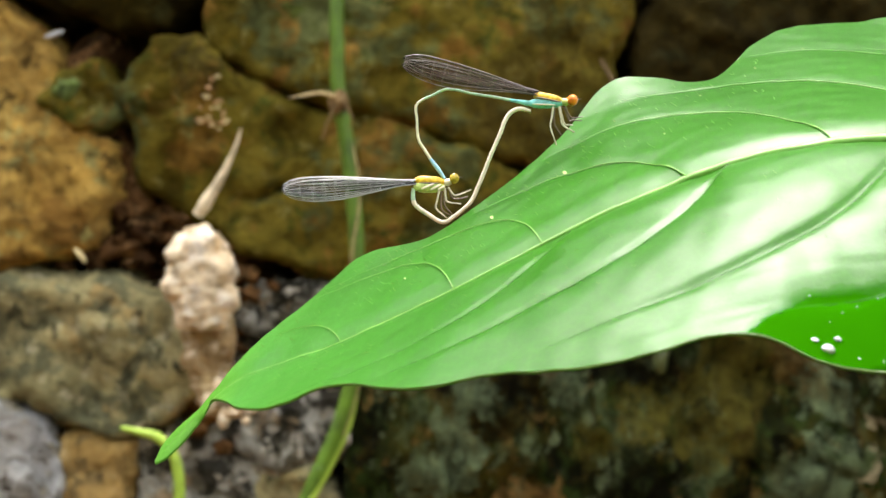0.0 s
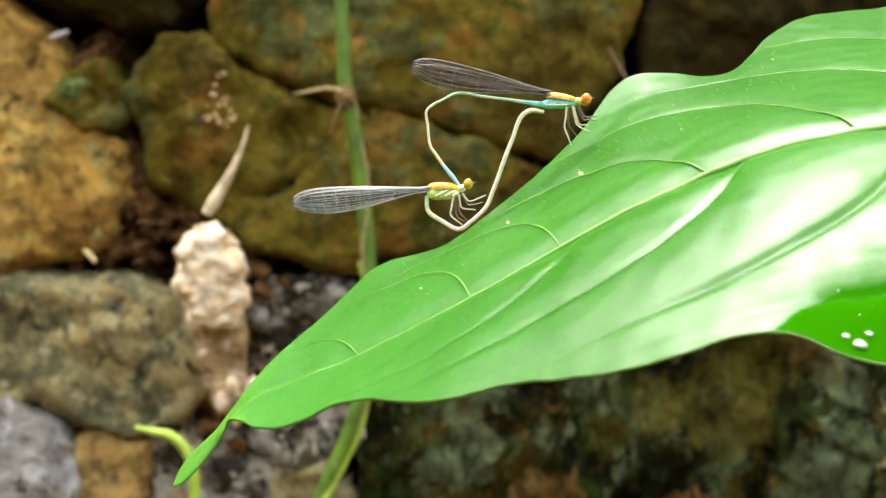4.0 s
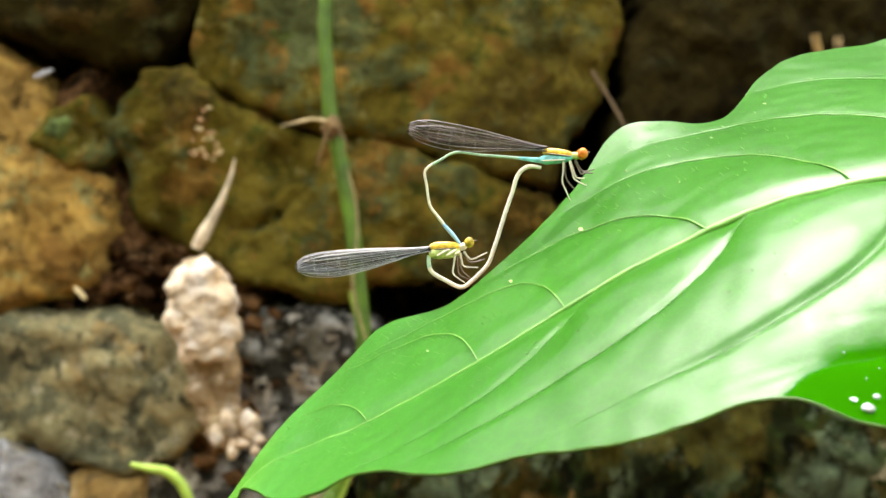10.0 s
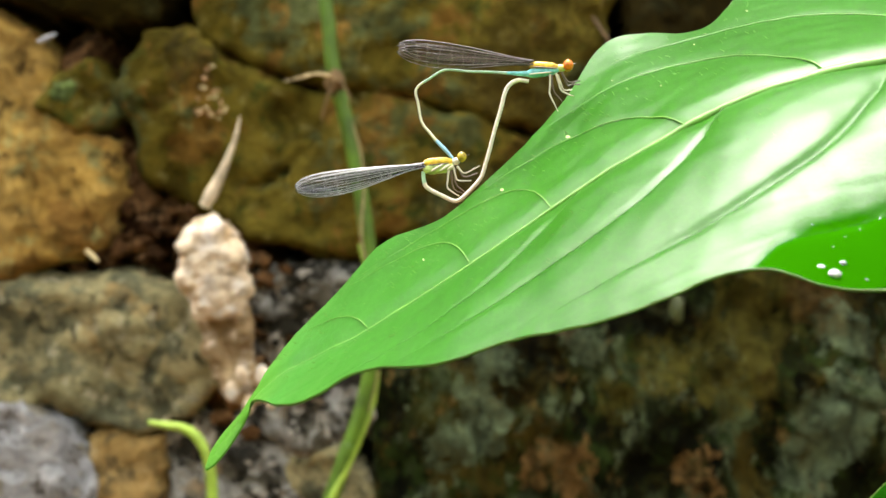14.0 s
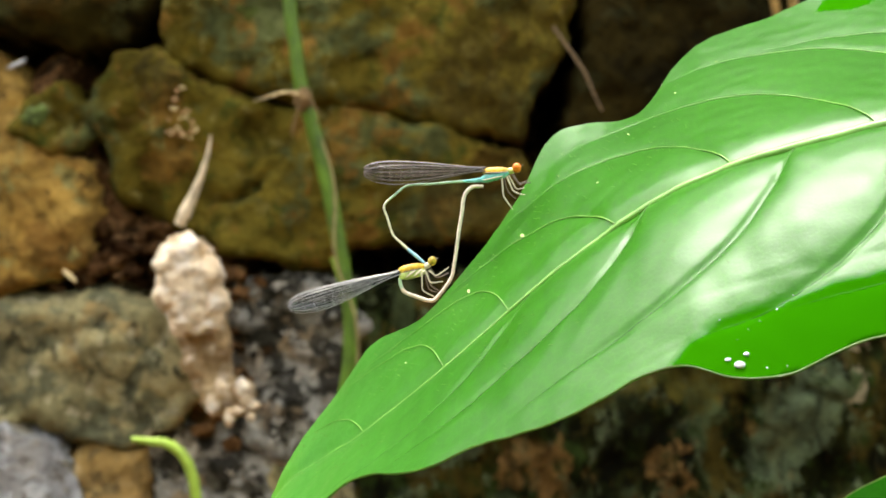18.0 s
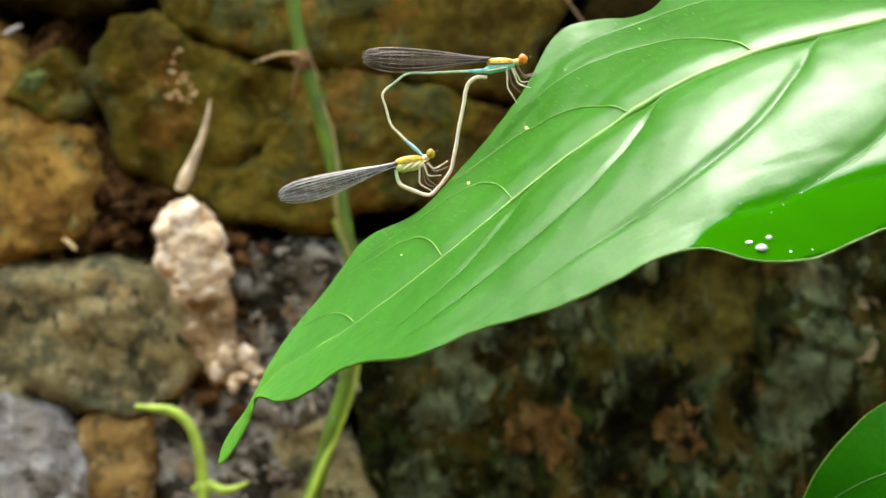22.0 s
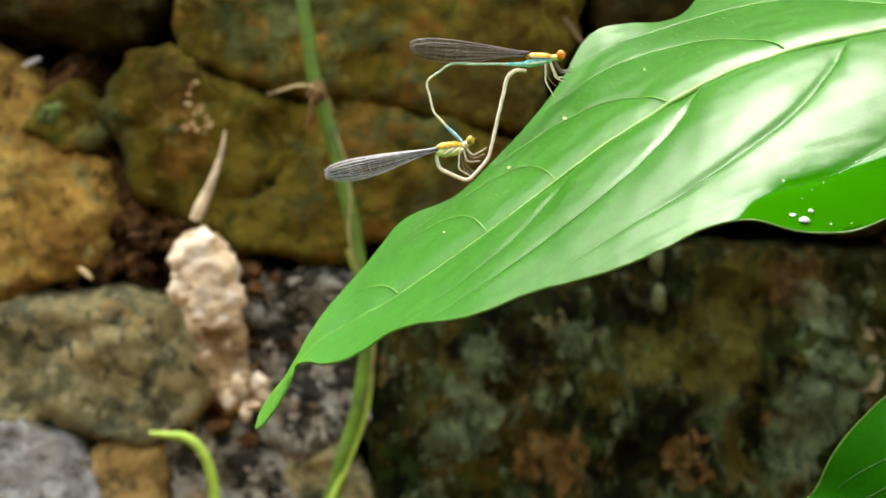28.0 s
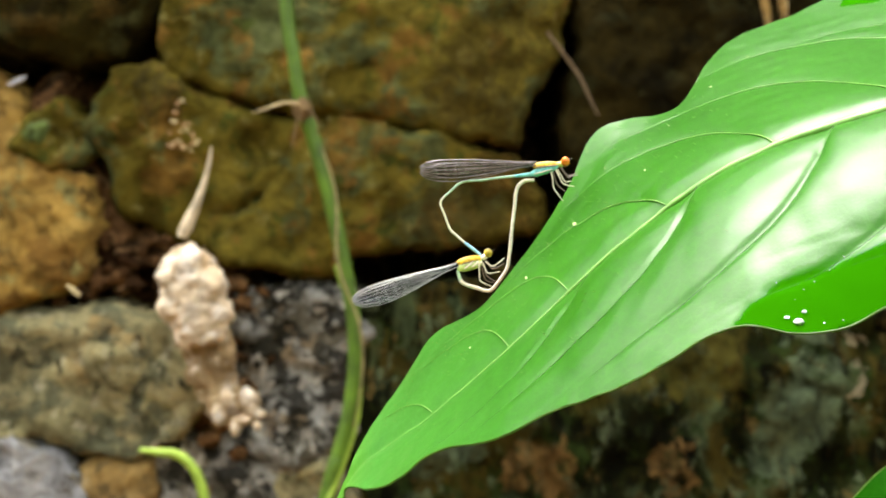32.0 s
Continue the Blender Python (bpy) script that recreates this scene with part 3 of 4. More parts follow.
stone([(-0.1422, 0.9633), (-0.1506, 0.9292), (-0.148, 0.9102), (-0.121, 0.8988), (-0.087, 0.8872), (-0.0458, 0.8787), (-0.0047, 0.8684), (0.0229, 0.8638), (0.0504, 0.8558), (0.0635, 0.8525), (0.069, 0.869), (0.0789, 0.8928), (0.0892, 0.9166), (0.0988, 0.9404), (0.0966, 0.9749), (-0.024, 0.9863)], olive, seed=4, label="large olive-brown stone with a flat face", proud=0.036)
stone([(0.103, 0.838), (0.106, 0.887), (0.117, 0.932), (0.127, 0.993), (0.203, 1.001), (0.272, 0.96), (0.27, 0.898), (0.234, 0.851), (0.18, 0.807), (0.11, 0.81)], shade, seed=5, label="dark olive stone beside a deep joint, shade put into its colour")
stone([(-0.305, 0.7611), (-0.243, 0.7624), (-0.2158, 0.7582), (-0.1897, 0.7619), (-0.1712, 0.7558), (-0.158, 0.738), (-0.1480, 0.7166), (-0.147, 0.6957), (-0.1656, 0.6792), (-0.1935, 0.6738), (-0.221, 0.677), (-0.2479, 0.6872), (-0.300, 0.7025)], greyish, seed=6, label="grey-brown speckled stone")
stone([(-0.31, 0.6860), (-0.2683, 0.6834), (-0.2447, 0.6715), (-0.2247, 0.6563), (-0.224, 0.6132), (-0.229, 0.5893), (-0.2988, 0.5800)], pale, seed=7, label="pale bluish-grey stone")
stone([(-0.2211, 0.6579), (-0.2032, 0.664), (-0.1825, 0.6611), (-0.1831, 0.6399), (-0.1875, 0.600), (-0.2244, 0.600)], rust, seed=8, proud=0.022, label="yellow-brown block of stone")
stone([(-0.115, 0.766), (-0.08, 0.77), (-0.046, 0.759), (-0.031, 0.734), (-0.038, 0.699), (-0.054, 0.665), (-0.086, 0.653), (-0.109, 0.672), (-0.118, 0.724)], lichen, seed=9, proud=0.018, label="black stone mottled with pale lichen", rough=0.009)
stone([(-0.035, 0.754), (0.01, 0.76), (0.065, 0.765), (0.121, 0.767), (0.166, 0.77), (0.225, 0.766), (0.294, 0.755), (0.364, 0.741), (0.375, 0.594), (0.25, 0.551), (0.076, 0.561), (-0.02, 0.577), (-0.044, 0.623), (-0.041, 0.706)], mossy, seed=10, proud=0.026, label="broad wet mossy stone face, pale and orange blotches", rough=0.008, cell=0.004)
stone([(0.155, 0.828), (0.194, 0.847), (0.264, 0.857), (0.35, 0.839), (0.366, 0.79), (0.295, 0.779), (0.226, 0.786), (0.185, 0.797)], shade, seed=11, label="olive stone behind the overhanging leaf, shade put into its tones")
stone([(-0.176, 0.673), (-0.143, 0.672), (-0.11, 0.68), (-0.088, 0.648), (-0.089, 0.614), (-0.137, 0.596), (-0.169, 0.607)], lichen, seed=12, proud=0.018, label="grey lichen-blotched stone low in the wall")
stone([(-0.1, 0.65), (-0.072, 0.654), (-0.046, 0.623), (-0.041, 0.581), (-0.076, 0.573), (-0.102, 0.598)], greyish, seed=13, proud=0.020, label="grey-brown stone low in the wall")
stone([(-0.245, 0.868), (-0.235, 0.886), (-0.216, 0.89), (-0.204, 0.877), (-0.207, 0.863), (-0.229, 0.858)], olive, seed=14, proud=0.034, label="small stone with a green moss cap")
stone([(-0.233, 0.844), (-0.212, 0.853), (-0.197, 0.835), (-0.186, 0.807), (-0.196, 0.785), (-0.208, 0.805)], soil, seed=15, proud=0.014, label="red-brown lump of packed earth")
# tufts of moss on the small stone
tuft = thing("moss", (0, 0, 0), "bright green moss tuft on a small stone", "moss")
for q in [(-0.2293, 0.855, 0.8758), (-0.2248, 0.855, 0.8734), (-0.2317, 0.855, 0.8722), (-0.2269, 0.855, 0.8706), (-0.2234, 0.855, 0.8769)]:
    bm = bmesh.new()
    blob(bm, q, (0.0040, 0.003, 0.0034), seg=22, rough=0.6, freq=180)
    part("cushion", bm, moss_green, tuft)

# ---- vine, tendril and small things before the wall ----
vine = thing("vine", (0, 0, 0), "green climbing vine stem with a dry brown node", "vine")
vine_line = [(-0.06, 0.80, 1.12), (-0.0672, 0.8, 0.948), (-0.0650, 0.8, 0.9022), (-0.0634, 0.8, 0.8833), (-0.0596, 0.8, 0.8674), (-0.0546, 0.8, 0.8451), (-0.0497, 0.8, 0.8197), (-0.0462, 0.8, 0.7973), (-0.0433, 0.8, 0.775), (-0.0409, 0.8, 0.7494), (-0.0423, 0.8, 0.724), (-0.0470, 0.8, 0.6988), (-0.0550, 0.8, 0.6737), (-0.0640, 0.8, 0.6486), (-0.13, 0.81, 0.45), (-0.15, 0.83, 0.2), (-0.16, 0.84, 0.0)]
part("stem", tube(bmesh.new(), smooth_line(vine_line, 10), [0.0038, 0.0040, 0.0042, 0.0044, 0.0042, 0.0044, 0.0047, 0.0055], 14), stem_green, vine)
second = [(-0.0499, 0.803, 0.7837), (-0.043, 0.803, 0.7578), (-0.0398, 0.803, 0.7321), (-0.0421, 0.803, 0.7002), (-0.0490, 0.800, 0.6785), (-0.0590, 0.797, 0.6565), (-0.0690, 0.795, 0.6353)]
part("stem", tube(bmesh.new(), smooth_line(second + [(-0.086, 0.798, 0.590), (-0.13, 0.82, 0.4), (-0.14, 0.835, 0.0)], 10), [0.0012, 0.0018, 0.0020, 0.0022, 0.003], 12), tendril_green, vine, "paler second strand twined round the first")
bark = [(-0.0618, 0.798, 0.8738), (-0.0554, 0.7985, 0.8578), (-0.0500, 0.797, 0.8418), (-0.0468, 0.797, 0.8258), (-0.0464, 0.7955, 0.81), (-0.0478, 0.7955, 0.7974), (-0.0472, 0.7965, 0.7815), (-0.0426, 0.7965, 0.7654), (-0.0380, 0.797, 0.7493), (-0.0372, 0.798, 0.7301), (-0.0400, 0.798, 0.7112), (-0.0450, 0.798, 0.69)]
part("dry_strand", tube(bmesh.new(), smooth_line(bark, 8), [0.0005, 0.0008, 0.0010, 0.0011, 0.0010, 0.0005], 10), bark_tan, vine, "dry tan strip of bark winding along the stem")
node_at = Vector((-0.0619, 0.797, 0.8735))
bm = bmesh.new()
blob(bm, node_at, (0.0052, 0.0050, 0.0068), seg=22, rough=0.6, freq=150)
part("node", bm, dry, vine, "dry brown swollen node")
for k, px in enumerate(([(-0.0640, 0.794, 0.8760), (-0.0720, 0.794, 0.8770), (-0.0810, 0.794, 0.8750), (-0.0900, 0.794, 0.8727)], [(-0.0639, 0.792, 0.8687), (-0.0672, 0.792, 0.8592), (-0.0690, 0.792, 0.8512)], [(-0.058, 0.792, 0.8722), (-0.0537, 0.792, 0.8648), (-0.0544, 0.792, 0.8577)])):
    part("sheath", tube(bmesh.new(), smooth_line(px, 6), [0.0020, 0.0017 - 0.0002 * k, 0.0005], 8, 0.45), (flake_straw, dry, dry)[k], vine, ("pale withered leaf stub", "dry sheath flap", "dry sheath flap")[k])

curl = thing("tendril", (0, 0, 0), "bright yellow-green hooked tendril growing up beside the wall", "tendril")
hook = [(-0.1678, 0.8, 0.6854), (-0.1578, 0.8, 0.6836), (-0.1477, 0.8, 0.6818), (-0.1392, 0.8, 0.675), (-0.1347, 0.8, 0.6645), (-0.1328, 0.8, 0.6526), (-0.1326, 0.8, 0.6382), (-0.1348, 0.8, 0.616)]
part("shoot", tube(bmesh.new(), smooth_line(hook + [(-0.17, 0.81, 0.4), (-0.18, 0.83, 0.0)], 8), [0.0014, 0.0028, 0.0030, 0.0032, 0.0034, 0.0036], 10), tendril_green, curl)
part("side_shoot", tube(bmesh.new(), smooth_line([(-0.1381, 0.8, 0.6356), (-0.1315, 0.8, 0.6397), (-0.1228, 0.8, 0.6353), (-0.1149, 0.8, 0.6354), (-0.1067, 0.8, 0.6388)], 6), [0.0020, 0.0030, 0.0026, 0.0010], 10), tendril_green, curl)

# pale hanging cocoon and the clay column
case = thing("cocoon", (0, 0, 0), "pale straw-coloured tapering cocoon hanging on the stone", "cocoon")
part("case", tube(bmesh.new(), smooth_line([(-0.1195, 0.832, 0.8572), (-0.122, 0.832, 0.8456), (-0.1281, 0.832, 0.8293), (-0.1354, 0.832, 0.8146), (-0.1405, 0.832, 0.8051)], 6), [0.0005, 0.0011, 0.0017, 0.0028, 0.0040, 0.0030], 12), straw, case)
for k in range(34):
    q = Vector(random.choice([(-0.137, 0.816, 0.8796), (-0.1335, 0.816, 0.8702), (-0.1288, 0.816, 0.8627), (-0.1406, 0.816, 0.8615), (-0.1300, 0.816, 0.8600), (-0.1267, 0.816, 0.8576), (-0.1367, 0.816, 0.859)]))
    q += Vector((random.gauss(0, 0.0022), random.uniform(-0.001, 0.006), random.gauss(0, 0.0022)))
    bm = bmesh.new()
    blob(bm, q, (random.uniform(0.0006, 0.0021), 0.0006, random.uniform(0.0004, 0.0011)), Matrix.Rotation(random.uniform(-1.5, 1.5), 3, "Y"), 10, 0.9, 130)
    part("flake", bm, (flake_rust, flake_straw)[random.random() < 0.45], case)

column = thing("clay_column", (0, 0, 0), "pale crumbly clay column plastered against the wall", "clay deposit")
for name, way, radii, mat, lab in (
        ("clay_mass", [(-0.1395, 0.852, 0.797), (-0.1400, 0.852, 0.7788), (-0.1384, 0.852, 0.7619), (-0.1372, 0.854, 0.7412)], [0.009, 0.0155, 0.0170, 0.0175, 0.0165, 0.013], clay, ""),
        ("clay_smear", [(-0.1376, 0.873, 0.7480), (-0.1361, 0.876, 0.7279), (-0.1316, 0.877, 0.7074), (-0.1208, 0.877, 0.6888)], [0.014, 0.0145, 0.0125, 0.0120, 0.0125, 0.008], tan_clay, "tan smear of thinner clay below")):
    bm = tube(bmesh.new(), smooth_line([Vector(q) for q in way], 24), radii, 56, 1.1)
    for x, z, r in ((-0.1510, 0.7815, 0.0085), (-0.1275, 0.7785, 0.0095), (-0.1240, 0.7600, 0.0085), (-0.1505, 0.7620, 0.0095), (-0.1395, 0.7880, 0.0110)) if mat is clay else ((-0.1400, 0.7180, 0.0090), (-0.1150, 0.7000, 0.0080), (-0.1260, 0.6980, 0.0110), (-0.1300, 0.7260, 0.0100)):
        blob(bm, (x, way[1][1] - 0.004, z), (r, r * 1.3, r), seg=26)
    bm.normal_update()
    for v, d in [(v, v.normal * (0.0034 * fractal(v.co, 95, 5) + 0.0004 * math.sin(v.co.z * 820 + 9 * noise.noise(v.co * 90)))) for v in bm.verts]:
        v.co += d
    part(name, bm, mat, column, lab)
crumbs = thing("clay_crumbs", (0, 0, 0), "small pale crumbs of clay stuck below the column", "clay crumbs")
for q in [(-0.1086, 0.85, 0.6982), (-0.114, 0.85, 0.6917), (-0.1057, 0.85, 0.6879), (-0.1233, 0.85, 0.7058), (-0.1192, 0.85, 0.6879), (-0.1099, 0.85, 0.7051), (-0.1289, 0.85, 0.6959), (-0.1037, 0.85, 0.6946)]:
    bm = bmesh.new()
    blob(bm, q, (0.005 * random.uniform(0.5, 1.2), 0.004, 0.005 * random.uniform(0.5, 1.3)), seg=10, rough=0.6)
    part("crumb", bm, clay, crumbs)

bm = bmesh.new()
blob(bm, [(-0.2327, 0.84, 0.9036)][0], (0.0070, 0.0008, 0.0015), Matrix.Rotation(radians(-22), 3, "Y"), 10, 0.3)
tagged(part("flake", bm, silver), "small silvery flake caught on the stones", "flake")
for line, rad, lab in (([(0.0831, 0.83, 0.9123), (0.091, 0.83, 0.9005), (0.1005, 0.83, 0.8852), (0.1066, 0.83, 0.8701), (0.1104, 0.83, 0.8616)], 0.0010, "thin brown dead twig across a dark joint"),
                       ([(0.2192, 0.866, 0.9427), (0.2226, 0.866, 0.9285), (0.2245, 0.866, 0.9126), (0.2277, 0.866, 0.8949)], 0.003, "reddish-brown upright twig behind the leaf"),
                       ([(0.2332, 0.866, 0.9418), (0.2342, 0.866, 0.9278), (0.2346, 0.866, 0.9173), (0.2352, 0.866, 0.9032)], 0.003, "reddish-brown upright twig behind the leaf")):
    tagged(part("twig", tube(bmesh.new(), smooth_line(line, 5), [rad, rad, rad * 0.5], 8), twig_brown if rad < 0.002 else rust), lab, "twig")
tagged(part("twig", tube(bmesh.new(), smooth_line([(-0.2175, 0.866, 0.7795), (-0.2130, 0.860, 0.7770), (-0.2085, 0.856, 0.7735)], 5), [0.0013, 0.0016, 0.0010], 8), flake_straw), "short pale broken twig stub under the ochre stone", "twig")
for q, tall in zip([(0.1337, 0.85, 0.7671), (0.1339, 0.85, 0.7427)], (0.010, 0.009)):
    bm = bmesh.new()
    blob(bm, q, (0.0042, 0.004, tall), seg=14, rough=0.25)
    tagged(part("pod", bm, pod_green), "small dull green pod hanging before the wet stone", "seed pod", "pods on the wall")

# ---- the broad leaf ----
LEAF_AT = Vector((0.0078, 0.164, 0.8011))
MM = 0.001
rib_points = [Vector(p) * MM for p in [(-33.96, 7.02, -31.11), (-30.7, 5.82, -26.36), (-26.16, 2.55, -20.73), (-20.85, -1.73, -17.4), (-15.23, -6.48, -14.22), (-4.99, -11.48, -7.37), (2.94, -12.48, -1.82), (10.77, -13.76, 3.4), (19.5, -15.42, 8.16), (28.18, -17.43, 11.08), (38.21, -19.98, 12.74), (44.92, -21.48, 13.44)] + [(60, -25, 13), (80, -29.5, 10), (104, -34, 3)]]
dense = smooth_line(rib_points, 24)
run = [0.0]
for a, b in zip(dense, dense[1:]):
    run.append(run[-1] + (b - a).length)
RIB = np.array([tuple(p) for p in dense])
FAR, NEAR = Vector((0.0684, 0.9109, 0.407)), -Vector((0.1067, 0.9483, 0.2988))
far_width = [(0, 0.2), (1.5, 1.1), (4, 1.4), (8.5, 1.0), (12, 2.6), (15.8, 7.0), (20.5, 13), (24.8, 17.1), (28.9, 19.7), (33.6, 18.2), (38.5, 16.8), (45, 20.4), (53.5, 27.3),
             (58.9, 34.6), (61.5, 35.9), (65, 35.4), (72.1, 33.2), (77.8, 46.6), (84, 53.1), (95.1, 57.4), (111.1, 62.1), (130, 52), (150, 26), (163, 1)]
near_width = [(0, 0.2), (1.5, 1.1), (4, 1.4), (8.5, 1.0), (11.7, 2.9), (15, 6.4), (18.4, 9.9), (25.4, 13), (30.6, 12.9), (33.9, 14.2), (37.7, 17.5), (41.4, 19.9), (47.1, 21.7), (52.1, 24.8),
              (56.6, 26.8), (61.5, 27.5), (66, 27.3), (69.8, 28.2), (74.1, 31), (79.4, 31.2), (89, 29.7), (105, 31), (130, 26), (150, 13), (163, 0.6)]
far_veins = [(29.5, 6.8, 3.0), (42.8, 12.6, 3.2), (52.4, 14.2, 3.4), (67.4, 18, 7), (81.3, 23.5, 7), (96.5, 29.5, 6.5), (112, 42, 7), (126, 42, 8)]
near_veins = [(31, 6.5, 5), (43, 9, 6), (55.5, 12, 7.5), (71.5, 15, 7.5), (88, 22.5, 9), (102, 27, 9.5), (118, 25, 7), (133, 21, 6.5)]


near_droop = [(0, 0), (25, 0.0008), (35, 0.0022), (50, 0.0042), (64, 0.0062), (72, 0.0078), (82, 0.0105), (163, 0.0105)]
far_lift = [(0, 0), (60, 0), (70, -0.08), (80, -0.15), (163, -0.15)]


def rib(s):
    return Vector([float(np.interp(s, run, RIB[:, k])) for k in range(3)])


def leaf_height(s, w, veins, width, strong):
    """Relief of the blade in mm: sunken veins with cushions between them, a wavy margin."""
    h = -0.35 * math.exp(-(w / 1.6) ** 2)
    relief = strong * (0.3 + 0.7 * min(1, max(0, (s - 35) / 35)))
    for s0, reach, bend in veins:
        if s < s0:
            d = (w - reach * (1 - math.exp(-(s0 - s) / bend)))
            fade = min(1, (s0 - s) / 3) * max(0.15, min(1, (s + 40 - s0) / 30)) * min(1, max(0.25, (s0 - 40) / 25))
            h -= fade * relief * (0.30 * math.exp(-(d / 0.45) ** 2) + 0.80 * math.exp(-abs(d) / 4.2))
    t = w / max(width, 0.1)
    h += 0.9 * t * t * noise.noise(Vector((s * 0.09, 0, w * 0.02 + 7)))
    return h + 0.10 * noise.noise(Vector((s * 0.35, w * 0.35, 2)))


def leaf_point(s, w, far, lift=0.0):
    """A point of the blade s mm along the rib and w mm across, in leaf space."""
    width = profile(far_width if far else near_width, s)
    side = FAR if far else NEAR
    turn = min(1, max(0, (11 - s) / 4))
    if turn:
        tip = Vector((-0.5, 0.85, 0.2)) if far else Vector((0.5, -0.85, -0.2))
        side = (side * (1 - turn) + tip * turn).normalized()
    along = (rib(s / 1000 + 0.002) - rib(s / 1000 - 0.002)).normalized()
    up = (along.cross(side) if far else side.cross(along)).normalized()
    t = w / max(width, 0.1)
    h = leaf_height(s, w, far_veins if far else near_veins, width, 0.60 if far else 0.92) + lift
    if far:
        h += profile(far_lift, s) * w * (1 - w / 125)
        h += 1.5 * min(1, max(0, (s - 56) / 18)) * ((1 - math.exp(-w / 5)) - min(1, t))
        h += 1.0 * math.exp(-((s - 61) / 5) ** 2) * max(0, (t - 0.78) / 0.22) ** 1.6
    else:
        h -= profile(near_droop, s) * w * w
    return rib(s / 1000) + side * (w * MM) + up * (h * MM)


def blade_mesh():
    ns, nw = 420, 76
    top = []
    for i in range(ns + 1):
        s = 163.0 * i / ns
        row = []
        for j in range(-nw, nw + 1):
            far = j >= 0
            width = profile(far_width if far else near_width, s)
            row.append(leaf_point(s, width * abs(j) / nw, far))
        top.append(row)
    bm = bmesh.new()
    up = Vector((-0.25, -0.3, 0.92))
    verts = [[[bm.verts.new(p - up * (0.00028 * k)) for p in row] for row in top] for k in (0, 1)]
    m = 2 * nw
    spot = {}
    for k in (0, 1):
        for i in range(ns + 1):
            s = 163.0 * i / ns
            for j in range(m + 1):
                w = profile(far_width if j >= nw else near_width, s) * (j - nw) / nw
                spot[verts[k][i][j]] = (s, w)
    for i in range(ns):
        for j in range(m):
            a, b = verts[0], verts[1]
            bm.faces.new((a[i][j], a[i + 1][j], a[i + 1][j + 1], a[i][j + 1]))
            bm.faces.new((b[i][j], b[i][j + 1], b[i + 1][j + 1], b[i + 1][j]))
        for j in (0, m):
            bm.faces.new((verts[0][i][j], verts[1][i][j], verts[1][i + 1][j], verts[0][i + 1][j]))
    lay = bm.loops.layers.uv.new("along_across")
    for f in bm.faces:
        for lo in f.loops:
            lo[lay].uv = spot[lo.vert]
    return bm


leaf = thing("broad_leaf", LEAF_AT, "glossy green drooping leaf with arched sunken veins and pointed tip", "leaf")
blade = part("blade", blade_mesh(), blade_green, leaf)
part("midrib", tube(bmesh.new(), [leaf_point(s, 0, True, -0.12 if s > 60 else -0.05) for s in np.arange(2, 163, 1.0)], [0.00006, 0.00010, 0.00018, 0.00042, 0.00066, 0.00085, 0.001, 0.0012], 8), vein_green, leaf, "pale green midrib")
for far, veins in ((True, far_veins), (False, near_veins)):
    for s0, reach, bend in veins:
        line = []
        for k in range(50):
            d = 36 * (k / 49) ** 1.5 * (0.6 if s0 < 50 else 1)
            w = reach * (1 - math.exp(-d / bend))
            if s0 - d > 6 and w < 0.93 * profile(far_width if far else near_width, s0 - d):
                line.append(leaf_point(s0 - d, w, far, 0.20 if far else 0.02))
        if not far and s0 < 50:
            continue
        big = (0.00007 if s0 < 60 else 0.00009) if far else (0.00004 if s0 < 60 else 0.00011)
        part("side_vein", tube(bmesh.new(), line, [big, big * 0.7, big * 0.05], 6), vein_green if far else groove_green, leaf)
for far, table in ((True, far_width), (False, near_width)):
    part("margin", tube(bmesh.new(), [leaf_point(s, profile(table, s), far, -0.12) for s in np.arange(9, 160, 0.8)], [0.00008, 0.00010, 0.00011], 5), rim_brown, leaf, "thin brownish green rim")
for s0, w0, r0 in ((54.6, 15.8, 0.34), (46.2, 13.2, 0.28), (77.3, 34.9, 0.2), (60.5, 24.2, 0.14), (70.2, 26, 0.15), (36.5, 7.5, 0.14), (84, 42.1, 0.18), (65.9, 13.6, 0.13)):
    bm = bmesh.new()
    blob(bm, leaf_point(s0, w0, True, 0.05), (r0 * 0.9e-3, r0 * 1.5e-3, r0 * 0.08e-3), Matrix.Rotation(radians(22), 3, "X"), seg=12, rough=0.4)
    part("speck", bm, speck_pale, leaf, "small cream speck on the blade")
random.seed(5)
bm = bmesh.new()
for k in range(420):
    far = random.random() < 0.8
    s0 = random.uniform(14, 78)
    w0 = profile(far_width if far else near_width, s0) * (random.uniform(0.25, 0.97) if far else random.uniform(0.05, 0.6))
    a, b = leaf_point(s0, w0, far, 0.02), leaf_point(s0 - random.uniform(0.1, 0.3), w0 + random.uniform(-0.1, 0.3), far, random.uniform(0.2, 0.42))
    tube(bm, [a, b], [0.000024, 0.000010], 3)
tagged(part("leaf_hair", bm, speck_pale, leaf, "short pale hairs on the blade"), kind="stuff")
stalk_end = rib(0.160)
part("leaf_stalk", tube(bmesh.new(), smooth_line([stalk_end, stalk_end + Vector((0.02, -0.004, -0.006)), stalk_end + Vector((0.045, 0.0, -0.03))], 6), [0.0014, 0.0016, 0.002], 10), vein_green, leaf)
plant = thing("plant_stem", (0, 0, 0), "upright green plant stem that carries the broad leaf", "plant")
joint = LEAF_AT + stalk_end + Vector((0.045, 0, -0.03))
part("stalk", tube(bmesh.new(), smooth_line([joint + Vector((0.006, 0, 0.12)), joint + Vector((0.004, 0, 0)), joint + Vector((0.01, 0.02, -0.3)), Vector((joint.x + 0.03, joint.y + 0.03, 0))], 8), [0.003, 0.004, 0.005, 0.006], 12), stem_green, plant)

